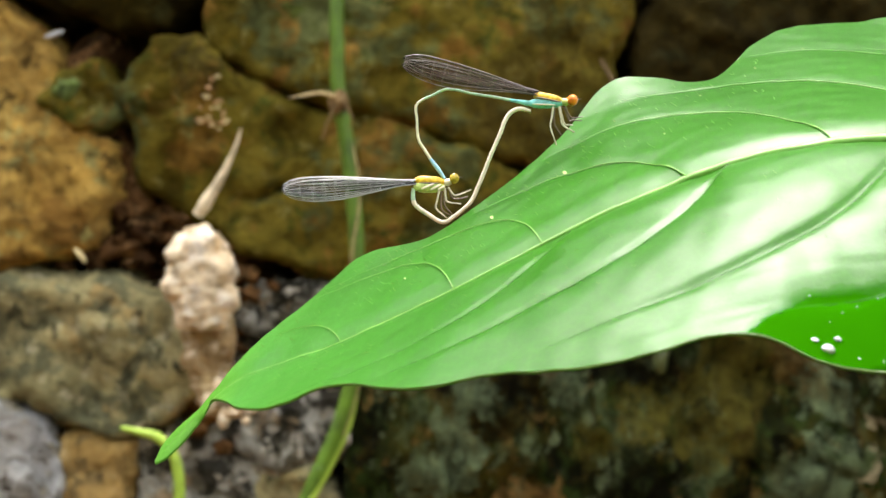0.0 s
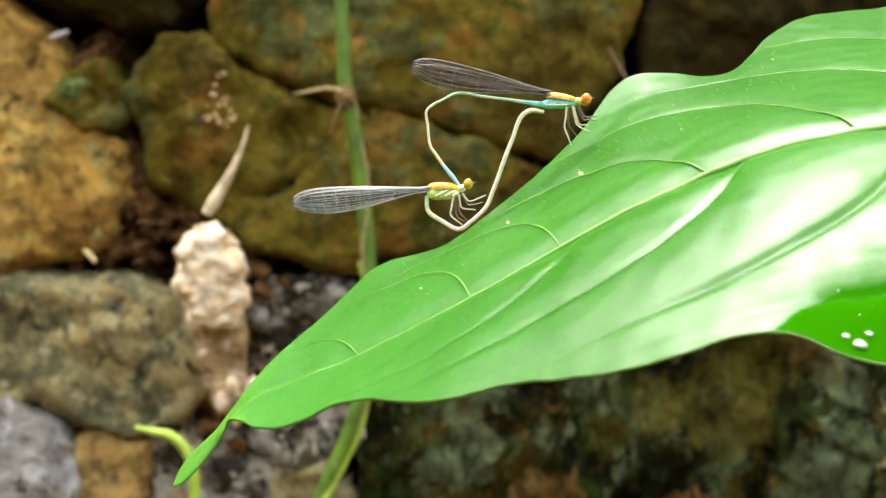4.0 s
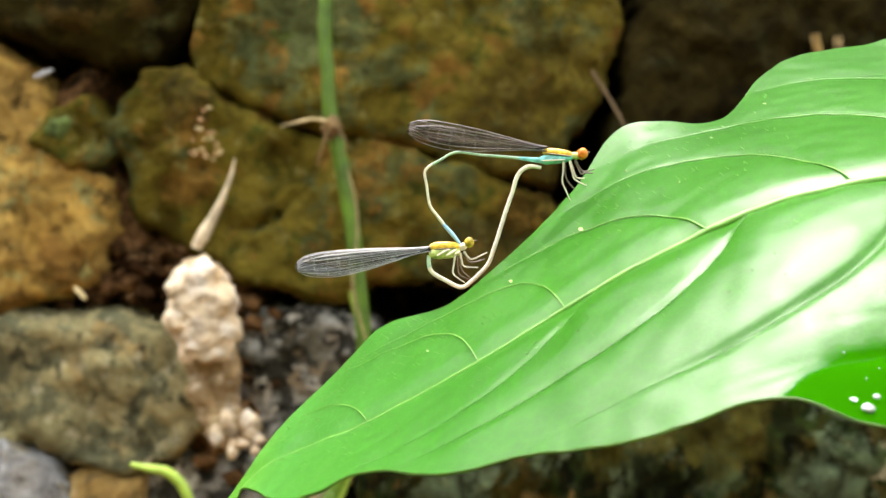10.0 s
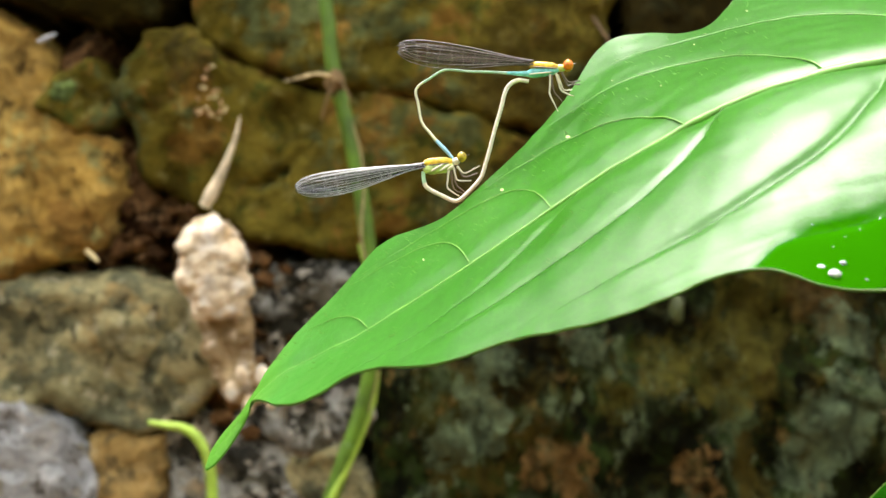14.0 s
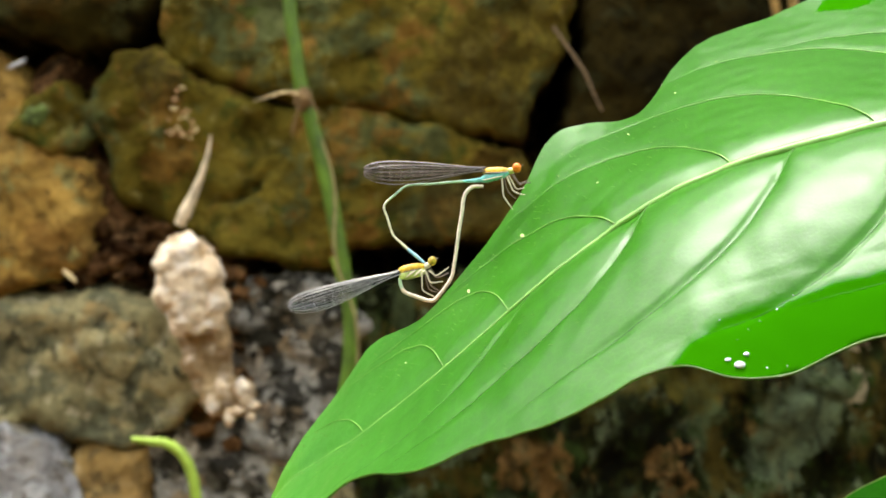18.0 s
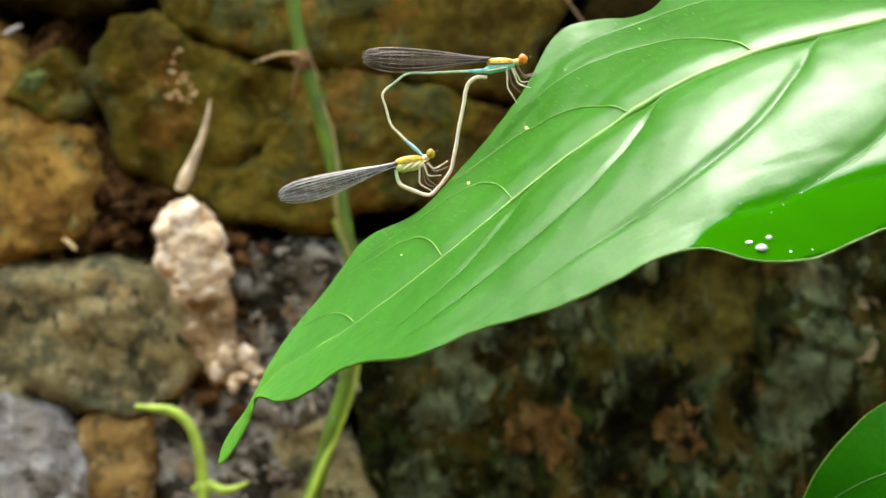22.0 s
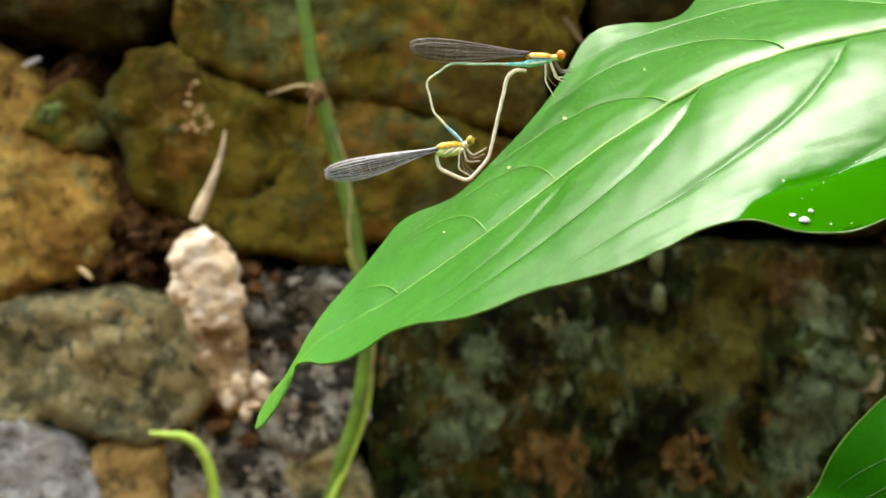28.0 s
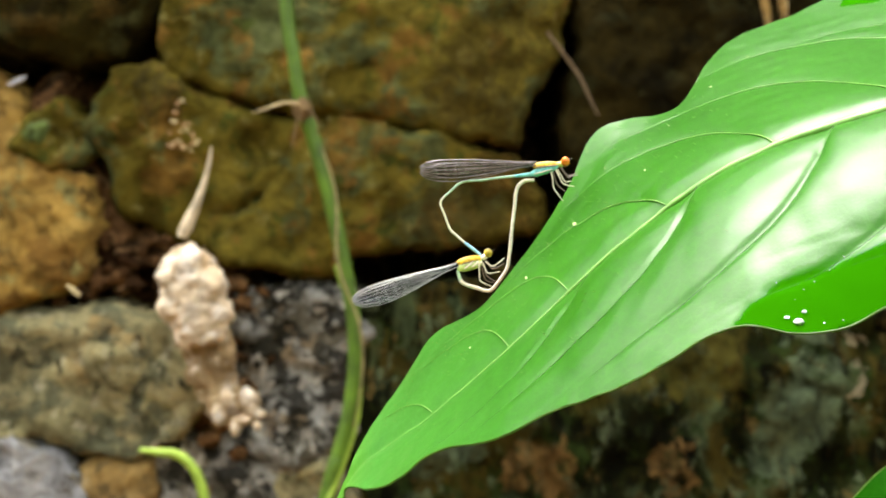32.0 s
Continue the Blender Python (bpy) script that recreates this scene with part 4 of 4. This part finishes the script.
# ---- water drops on the near margin ----
water = bpy.data.materials.new("water")
water.use_nodes = True
wp = water.node_tree.nodes["Principled BSDF"]
# half-opaque white body stands in for the sky glint on each drop
wp.inputs["Transmission Weight"].default_value, wp.inputs["Roughness"].default_value, wp.inputs["IOR"].default_value = 0.5, 0.10, 1.33
drops = []
for s0, w0, r0, long, thick in ((75.2, 30.0, 0.46, 1.1, 0.6), (76.2, 29.0, 0.24, 1.1, 0.6), (74.3, 29.3, 0.2, 1.5, 0.4), (77.6, 30.6, 0.10, 1, 0.5), (79.6, 30.6, 0.07, 1, 0.5), (75.9, 27.4, 0.05, 1, 0.5), (77.2, 26.4, 0.06, 1, 0.5),
                                (78.6, 25.6, 0.06, 1, 0.5), (80.6, 24.6, 0.07, 1, 0.5), (82.6, 23.4, 0.07, 1, 0.5), (74.9, 24.6, 0.08, 1, 0.5)):
    bm = bmesh.new()
    blob(bm, leaf_point(s0, w0, False, 0.10), (r0 * long * 1.0e-3, r0 * 1.0e-3, r0 * thick * 1e-3), Matrix.Rotation(radians(35), 3, "X"), seg=20, rough=0.2, freq=40)
    drop = part("water_drop", bm, water)
    drop.matrix_basis = Matrix.Translation(LEAF_AT)
    drops.append(tagged(drop, "bead of water on the wet leaf margin, whitened for its glint", "water drop", "drops on the leaf"))

# ---- the pair of damselflies ----
def pts(rows, dy=0.0):
    return [Vector((x, y + dy, z)) * MM for x, y, z in rows]


def wing(parent, base, tip, half, dy, turn, mat, vein_mat):
    """A narrow stalked wing: membrane, long veins, cross veins and a dark spot near the tip."""
    base, tip = base + Vector((0, dy, 0)), tip + Vector((0, dy * 2.2, 0))
    ax = Matrix.Rotation(radians(turn), 3, "Y") @ (tip - base)
    long, ax = ax.length, ax.normalized()
    nr = Vector((0, 1, 0))
    cr = nr.cross(ax).normalized()
    up = [(0, 0.2), (0.12, 0.24), (0.3, 0.46), (0.5, 0.66), (0.75, 0.78), (0.9, 0.66), (0.97, 0.36), (1, 0.04)]
    dn = [(0, 0.2), (0.12, 0.28), (0.3, 0.62), (0.5, 1.0), (0.72, 1.15), (0.88, 0.86), (0.96, 0.45), (1, 0.04)]
    at = lambda u, v: base + ax * (u * long) + cr * (half * (profile(up, u) * v if v > 0 else profile(dn, u) * v)) + nr * (0.00009 * math.sin(v * 9 + u * 4))
    bm = bmesh.new()
    grid = [[bm.verts.new(at(i / 40, -1 + j / 5)) for j in range(11)] for i in range(41)]
    back = [[bm.verts.new(v.co + nr * 0.00001) for v in r] for r in grid]
    for i in range(40):
        for j in range(10):
            bm.faces.new((grid[i][j], grid[i + 1][j], grid[i + 1][j + 1], grid[i][j + 1]))
            bm.faces.new((back[i][j], back[i][j + 1], back[i + 1][j + 1], back[i + 1][j]))
    w = part("wing", bm, mat, parent)
    bm = bmesh.new()
    for v, u0, r in ((0.98, 0.0, 70), (0.6, 0.02, 44), (0.2, 0.02, 40), (-0.25, 0.08, 36), (-0.65, 0.26, 34), (-0.98, 0.0, 50)):
        tube(bm, [at(u0 + (0.985 - u0) * k / 20, v) for k in range(21)], [r * 1e-6, r * 0.6e-6], 4)
    for k in range(8):
        u = 0.26 + 0.085 * k
        for a, b in ((0.98, 0.28), (0.28, -0.42), (-0.42, -0.98)):
            du = 0.012 * random.uniform(-1, 1)
            tube(bm, [at(u + du, a), at(u + du, (a + b) / 2), at(u + du, b)], [15e-6, 15e-6], 3)
    part("venation", bm, vein_mat, w)
    bm = bmesh.new()
    blob(bm, at(0.9, 0.82), (0.0005, 0.00005, 0.00018), ax.to_track_quat("X", "Y").to_matrix(), 8)
    part("wing_spot", bm, wing_vein_dark, w, "dark spot near the wing tip")
    return w


def limb(parent, rows, dy, mat, r=0.00011):
    line = pts(rows, dy)
    return part("leg", tube(bmesh.new(), smooth_line(line, 4), [r * 1.3, r, r * 0.9, r * 0.6], 6), mat, parent)


def stick(parent, name, a, b, r, mat, label="", flat=1.0, lift=0.0):
    """A rounded body segment between two points."""
    a, b = Vector(a), Vector(b)
    line = [a + (b - a) * k / 10 + Vector((0, 0, lift)) for k in range(11)]
    return part(name, tube(bmesh.new(), line, [r * 0.45, r * 0.9, r, r, r, r * 0.9, r * 0.5], 12, flat), mat, parent, label)


def abdomen(parent, rows, radii, mats, dy=0.0):
    """Segments along a bent abdomen, each with its colour."""
    line = smooth_line(pts(rows, dy), 6)
    n = len(mats)
    for k, m in enumerate(mats):
        i0, i1 = round(k * (len(line) - 1) / n), round((k + 1) * (len(line) - 1) / n)
        r0, r1 = profile(radii, k / n), profile(radii, (k + 1) / n)
        part("abdomen_segment", tube(bmesh.new(), line[i0:i1 + 1], [r0 * 1.0e-3, r1 * 1.0e-3], 10), m, parent)


def insect_head(parent, centre, r, eye, face):
    c = Vector(centre) * MM
    h = part("head", blob(bmesh.new(), c, (r * 0.75, r * 1.25, r * 0.8), seg=14), face, parent)
    for side in (-1, 1):
        part("eye", blob(bmesh.new(), c + Vector((0, side * r * 1.05, r * 0.1)), (r * 0.85, r * 0.75, r * 0.95), seg=16), eye, h)
        part("antenna", tube(bmesh.new(), [c + Vector((r * 0.6, side * r * 0.3, r * 0.4)), c + Vector((r * 1.5, side * r * 0.5, r * 0.6))], [3e-5, 1e-5], 4), leg_dark, h)
    return h


male = thing("damselfly", LEAF_AT, "male damselfly with orange eyes and turquoise sides, gripping the leaf margin", "damselfly", "mating damselflies")
m_rear, m_front = pts([(1.54, 8.02, 12.98), (5.2, 8.02, 13.57)])
stick(male, "thorax", m_rear, m_front, 0.00058, turquoise, "turquoise thorax", 1.0, -0.00015)
stick(male, "thorax_stripe", *pts([(1.96, 8.02, 13.81), (5.2, 8.02, 13.57)]), 0.00053, orange, "orange back of the thorax")
for a, b in (((2.2, 7.42, 13.60), (5.0, 7.42, 13.42)), ((1.9, 7.46, 12.78), (4.4, 7.46, 13.02))):
    stick(male, "side_stripe", *pts([a, b]), 0.00009, leg_dark if a[2] > 13 else cream, "thin stripe along the thorax")
stick(male, "neck", *pts([(4.95, 8.02, 13.56), (5.96, 8.02, 13.52)]), 0.0004, lime)
insect_head(male, [(6.21, 8.02, 13.72)][0], 0.00066, red_eye, orange)
abdomen(male, [(1.54, 8.02, 12.85), (-0.24, 8.02, 12.93), (-2.14, 8.02, 13.02), (-4.68, 8.02, 13.08), (-7.4, 8.02, 13.21), (-8.97, 8.02, 12.35), (-10.59, 8.02, 11.11), (-10.36, 8.02, 9.41), (-9.94, 8.02, 7.4), (-9.09, 8.02, 6.28), (-8.18, 8.02, 5.22), (-7.27, 8.02, 4.3), (-6.49, 8.02, 3.43)],
        [(0, 0.30), (0.1, 0.18), (0.6, 0.15), (0.85, 0.19), (0.95, 0.26), (1, 0.16)], [turquoise, sea_green, sea_green, sea_green, sea_green, ivory, ivory, ivory, ivory, sky_blue, sky_blue])
for rows, dy, m in (([(4.21, 8.02, 12.79), (4.23, 8.02, 11.65), (4.19, 8.02, 10.64), (4.66, 8.02, 9.64), (5.13, 8.02, 8.7)], -0.5, leg_pale), ([(4.84, 8.02, 12.93), (5.18, 8.02, 11.8), (5.45, 8.02, 11.05), (6.16, 8.02, 10.62), (6.87, 8.02, 10.38)], -0.6, leg_pale),
                    ([(5.47, 8.02, 13.07), (6, 8.02, 12.2), (6.51, 8.02, 11.89), (7.58, 8.02, 12.17)], -0.5, leg_dark), ([(5.68, 9.02, 13.17), (6.35, 9.02, 11.79), (6.86, 9.02, 11.86), (7.76, 9.02, 11.88)], 0.6, leg_dark),
                    ([(4.54, 9.02, 12.89), (4.7, 9.02, 11.62), (4.97, 9.02, 10.86), (5.76, 9.02, 9.99)], 0.6, leg_dark), ([(5.17, 9.02, 13.03), (5.58, 9.02, 12.02), (5.98, 9.02, 11.27), (6.88, 9.02, 11.29)], 0.7, leg_pale)):
    limb(male, rows, dy, m)
m_base, m_tip = pts([(2.4, 8.02, 14.07), (-12.77, 8.02, 15.79)])
for dy, turn in ((-0.35e-3, 0.0), (0.35e-3, 0.6), (-0.2e-3, -2.4), (0.2e-3, -2.0)):
    wing(male, m_base, m_tip, 0.00125, dy, turn, smoky, wing_vein_dark)

female = thing("damselfly", LEAF_AT, "female damselfly with amber eyes, cream abdomen looped to its mate", "damselfly", "mating damselflies")
stick(female, "thorax", *pts([(-9.76, 8.02, 2.21), (-6.41, 8.02, 2.67)]), 0.00066, lime, "lime green thorax", 1.0, -0.0001)
stick(female, "thorax_stripe", *pts([(-9.71, 8.02, 2.85), (-6.48, 8.02, 3.05)]), 0.00058, orange, "orange back of the thorax")
for a, b, m in (((-9.2, 7.40, 2.62), (-6.9, 7.40, 2.86), leg_dark), ((-8.9, 7.36, 1.95), (-7.6, 7.36, 2.72), cream), ((-7.9, 7.36, 2.00), (-6.8, 7.36, 2.72), cream), ((-7.1, 7.40, 2.10), (-6.4, 7.40, 2.60), cream)):
    stick(female, "side_stripe", *pts([a, b]), 0.00013 if m is cream else 0.00007, m, "thin stripe along the thorax")
stick(female, "neck", *pts([(-6.61, 8.02, 2.92), (-5.72, 8.02, 3.25)]), 0.0004, cream)
insect_head(female, [(-5.48, 8.02, 3.51)][0], 0.00062, amber_eye, lime)
abdomen(female, [(-9.75, 8.02, 1.96), (-9.67, 8.02, 0.95), (-9.27, 8.02, 0.13), (-7.8, 8.02, -0.66), (-6.13, 8.02, -1.32), (-5, 8.02, -0.6), (-3.39, 8.02, 1.22), (-2.8, 8.02, 2.94), (-2.39, 8.02, 4.41), (-1.81, 8.02, 6.76), (-1.1, 8.02, 9.25), (-0.82, 8.02, 10.52), (-0.33, 8.02, 11.54), (0.6, 8.02, 12.13), (1.88, 8.02, 12.04)],
        [(0, 0.22), (0.15, 0.25), (0.6, 0.23), (0.9, 0.27), (0.96, 0.36), (1, 0.2)], [sea_green, cream, cream, cream, cream, cream, cream, cream, cream, cream])
for rows, dy, m in (([(-6.91, 8.02, 2.34), (-7.01, 8.02, 1.13), (-7.05, 8.02, 0.18), (-6.41, 8.02, -0.37), (-5.7, 8.02, -0.8)], -0.5, leg_pale), ([(-6.4, 8.02, 2.42), (-6.2, 8.02, 1.66), (-5.86, 8.02, 0.97), (-4.4, 8.02, 0.94)], -0.6, leg_pale),
                    ([(-6.03, 8.02, 2.55), (-5.51, 8.02, 1.99), (-4.99, 8.02, 1.81), (-3.49, 8.02, 2.61)], -0.5, leg_pale), ([(-6.14, 9.02, 2.45), (-6.24, 9.02, 1.3), (-5.96, 9.02, 0.42), (-5.05, 9.02, -0.33)], 0.6, leg_dark),
                    ([(-6.65, 9.02, 2.38), (-6.55, 9.02, 1.17), (-6.27, 9.02, 0.03), (-5.24, 9.02, -0.46)], 0.6, leg_dark), ([(-5.82, 9.02, 2.59), (-5.41, 9.02, 1.58), (-4.77, 9.02, 1.46), (-3.63, 9.02, 1.87)], 0.6, leg_dark)):
    limb(female, rows, dy, m)
f_base, f_tip = pts([(-9.58, 8.02, 2.66), (-23.96, 8.02, -0.33)])
for dy, turn in ((-0.35e-3, 0.0), (0.35e-3, 0.8), (-0.2e-3, 1.6), (0.2e-3, 2.2)):
    wing(female, f_base, f_tip, 0.00125, dy, turn, glassy, wing_vein_pale)

# ---- the lower dark leaf ----
low = thing("dark_leaf", (0, 0, 0), "darker green leaf below, only its rounded edge in view", "leaf")
l_edge = smooth_line([(0.0298, 0.200, 0.7329), (0.0363, 0.203, 0.7394), (0.0426, 0.205, 0.7441), (0.0468, 0.206, 0.7474), (0.0500, 0.206, 0.7494), (0.0528, 0.206, 0.7517), (0.0556, 0.206, 0.7567), (0.0603, 0.207, 0.7615), (0.0670, 0.208, 0.7660), (0.0818, 0.208, 0.7704), (0.0998, 0.206, 0.7679), (0.1178, 0.196, 0.7569)], 10)
l_rib = smooth_line([(0.0278, 0.196, 0.7309), (0.0458, 0.188, 0.7349), (0.0638, 0.181, 0.7389), (0.0818, 0.177, 0.7419), (0.0998, 0.175, 0.7449), (0.1198, 0.176, 0.7479)], 22)
n = len(l_edge)
l_rib = [l_rib[round(i * (len(l_rib) - 1) / (n - 1))] for i in range(n)]


def low_point(u, v, lift=0.0):
    """A point of the lower leaf: u along the rib from its tip, v from the far margin (0) over the rib (1) to the near margin (2)."""
    i = min(n - 2, int(u * (n - 1)))
    f = u * (n - 1) - i
    edge, mid = l_edge[i].lerp(l_edge[i + 1], f), l_rib[i].lerp(l_rib[i + 1], f)
    p = edge.lerp(mid, v) if v <= 1 else mid + (mid - edge) * 0.8 * (v - 1) + Vector((0, 0, -0.012 * (v - 1)))
    arch = 0.0022 * math.sin(math.pi * min(v, 1)) * math.sin(math.pi * u)
    return p + Vector((0, -0.3, 1)) * (arch + 0.0006 * math.sin(u * 21 + v * 4) * (1 - 0.5 * v) * min(1, v * 6) + lift)


bm = bmesh.new()
both = [[[bm.verts.new(low_point(i / 90, j / 12, -0.0003 * k)) for j in range(25)] for i in range(91)] for k in (0, 1)]
lay = bm.loops.layers.uv.new("along_across")
for i in range(90):
    for j in range(24):
        for k in (0, 1):
            q = [(i, j), (i + 1, j), (i + 1, j + 1), (i, j + 1)]
            face = bm.faces.new([both[k][a][b] for a, b in (q if k == 0 else q[::-1])])
            for lo, (a, b) in zip(face.loops, q if k == 0 else q[::-1]):
                lo[lay].uv = (30 + a * 1.0, b * 2.4)
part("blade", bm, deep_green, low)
part("midrib", tube(bmesh.new(), [low_point(k / 40, 1, 0.0002) for k in range(41)], [0.0002, 0.0005, 0.0008], 8), vein_green, low)
for u0, u1, v1 in ((0.30, 0.80, 0.62), (0.48, 0.95, 0.85), (0.12, 0.52, 0.75)):
    part("side_vein", tube(bmesh.new(), [low_point(u0 + (u1 - u0) * k / 24, 0.10 + (v1 - 0.10) * (k / 24) ** 1.3, 0.00005) for k in range(25)], [0.00004, 0.00009, 0.00014], 6), low_vein, low)
part("margin", tube(bmesh.new(), [low_point(k / 80, 0.0, -0.0001) for k in range(81)], [0.0001, 0.00016, 0.00016], 5), rim_brown, low, "thin pale rim")
e = l_rib[-1]
part("leaf_stalk", tube(bmesh.new(), smooth_line([e, e + Vector((0.02, 0, -0.01)), Vector((joint.x + 0.005, joint.y, e.z - 0.05))], 6), [0.0010, 0.0014, 0.0016], 8), vein_green, low)


# ---- what moves: the leaf sways and the damselflies ride on it ----
def motions():
    sway = [
    (0, pose(0.00768, 0.16442, 0.80109, 0.932, 3.060, 1.918)),
    (0.5, pose(0.00771, 0.16400, 0.80095, 0.137, 3.003, 1.878)),
    (1, pose(0.00767, 0.16485, 0.80108, 0.770, 3.187, 2.098)),
    (1.5, pose(0.00763, 0.16425, 0.80103, 0.845, 2.460, 1.976)),
    (2, pose(0.00766, 0.16463, 0.80108, 1.055, 2.329, 2.344)),
    (2.5, pose(0.00767, 0.16469, 0.80103, 0.501, 2.616, 1.828)),
    (3, pose(0.00767, 0.16449, 0.80106, 0.460, 2.433, 1.786)),
    (3.5, pose(0.00770, 0.16429, 0.80103, 0.112, 2.255, 1.308)),
    (5.5, pose(0.00771, 0.16411, 0.80111, 0.526, 1.770, 1.206)),
    (6, pose(0.00770, 0.16395, 0.80104, 0.391, 2.028, 1.453)),
    (6.5, pose(0.00778, 0.16320, 0.80101, -0.205, 1.837, 0.853)),
    (7, pose(0.00777, 0.16408, 0.80106, 0.112, 1.594, 0.628)),
    (7.5, pose(0.00776, 0.16347, 0.80101, -0.306, 1.408, 0.900)),
    (8, pose(0.00776, 0.16360, 0.80105, 0.181, 2.465, 0.842)),
    (8.5, pose(0.00776, 0.16390, 0.80093, -0.126, 1.655, 1.250)),
    (9, pose(0.00773, 0.16460, 0.80105, 0.081, 1.692, 1.233)),
    (9.5, pose(0.00780, 0.16431, 0.80095, -0.410, 1.847, 1.046)),
    (10, pose(0.00777, 0.16425, 0.80106, 0.549, 1.551, 1.131)),
    (10.5, pose(0.00782, 0.16460, 0.80091, -0.347, 1.718, 1.234)),
    (11, pose(0.00778, 0.16451, 0.80106, -0.011, 2.037, 1.283)),
    (11.5, pose(0.00785, 0.16342, 0.80095, -0.265, 2.085, 1.439)),
    (12, pose(0.00778, 0.16410, 0.80101, -0.163, 1.971, 1.103)),
    (12.5, pose(0.00783, 0.16361, 0.80099, -0.058, 1.843, 0.675)),
    (13, pose(0.00773, 0.16365, 0.80112, 0.629, 1.546, 1.001)),
    (13.5, pose(0.00783, 0.16358, 0.80111, -0.869, 0.033, 0.046)),
    (14, pose(0.00779, 0.16374, 0.80105, 0.066, 0.898, 0.304)),
    (14.5, pose(0.00781, 0.16455, 0.80109, -0.247, 0.002, 0.027)),
    (16.5, pose(0.00792, 0.16388, 0.80103, 0.202, -0.204, -0.017)),
    (17, pose(0.00790, 0.16247, 0.80098, -0.306, -0.983, -0.419)),
    (17.5, pose(0.00795, 0.16180, 0.80106, -0.852, -2.124, -1.276)),
    (18, pose(0.00812, 0.16285, 0.80105, -0.424, -4.287, -2.341)),
    (18.5, pose(0.00817, 0.16378, 0.80107, -1.337, -5.685, -4.064)),
    (19, pose(0.00828, 0.16258, 0.80114, -1.683, -5.911, -3.722)),
    (19.5, pose(0.00804, 0.16431, 0.80115, -0.919, -4.954, -3.461)),
    (20, pose(0.00804, 0.16458, 0.80108, 0.643, -3.037, -2.237)),
    (20.5, pose(0.00803, 0.16541, 0.80114, -0.218, -4.144, -3.398)),
    (21, pose(0.00812, 0.16566, 0.80104, 0.111, -3.878, -3.223)),
    (21.5, pose(0.00800, 0.16568, 0.80112, 0.064, -2.703, -2.220)),
    (22, pose(0.00796, 0.16519, 0.80108, 0.433, -1.333, -1.258)),
    (22.5, pose(0.00804, 0.16556, 0.80114, -0.742, -3.087, -2.165)),
    (23, pose(0.00801, 0.16464, 0.80109, 0.032, -2.126, -1.539)),
    (23.5, pose(0.00789, 0.16537, 0.80117, 0.276, -1.195, -0.418)),
    (24, pose(0.00794, 0.16560, 0.80114, -0.443, -1.735, -1.034)),
    (24.5, pose(0.00789, 0.16457, 0.80133, -0.723, -1.164, -0.528)),
    (25, pose(0.00797, 0.16377, 0.80150, -3.174, -2.692, -1.367)),
    (25.5, pose(0.00784, 0.16316, 0.80138, -1.483, -0.663, -0.033)),
    (26, pose(0.00770, 0.16259, 0.80111, -0.755, 1.174, 1.216)),
    (26.5, pose(0.00782, 0.16327, 0.80108, 0.333, 0.325, -0.005)),
    (28.5, pose(0.00775, 0.16285, 0.80106, 0.747, 0.940, 0.795)),
    (29, pose(0.00779, 0.16272, 0.80104, 0.827, 0.660, 0.473)),
    (29.5, pose(0.00781, 0.16228, 0.80106, 0.110, 0.101, 0.573)),
    (30, pose(0.00788, 0.16324, 0.80102, -0.193, -0.421, -0.124)),
    (30.5, pose(0.00779, 0.16282, 0.80106, 0.383, 0.288, -0.037)),
    (31, pose(0.00777, 0.16344, 0.80109, 0.999, 1.117, 0.972)),
    (31.5, pose(0.00779, 0.16405, 0.80111, 1.273, 1.160, 1.370)),
    (32, pose(0.00822, 0.16364, 0.80106, -1.560, -5.097, -2.833)),
    ]
    walk(leaf, sway)
    walk(male, sway)
    walk(female, sway)
    for drop in drops:
        walk(drop, sway)


motions()
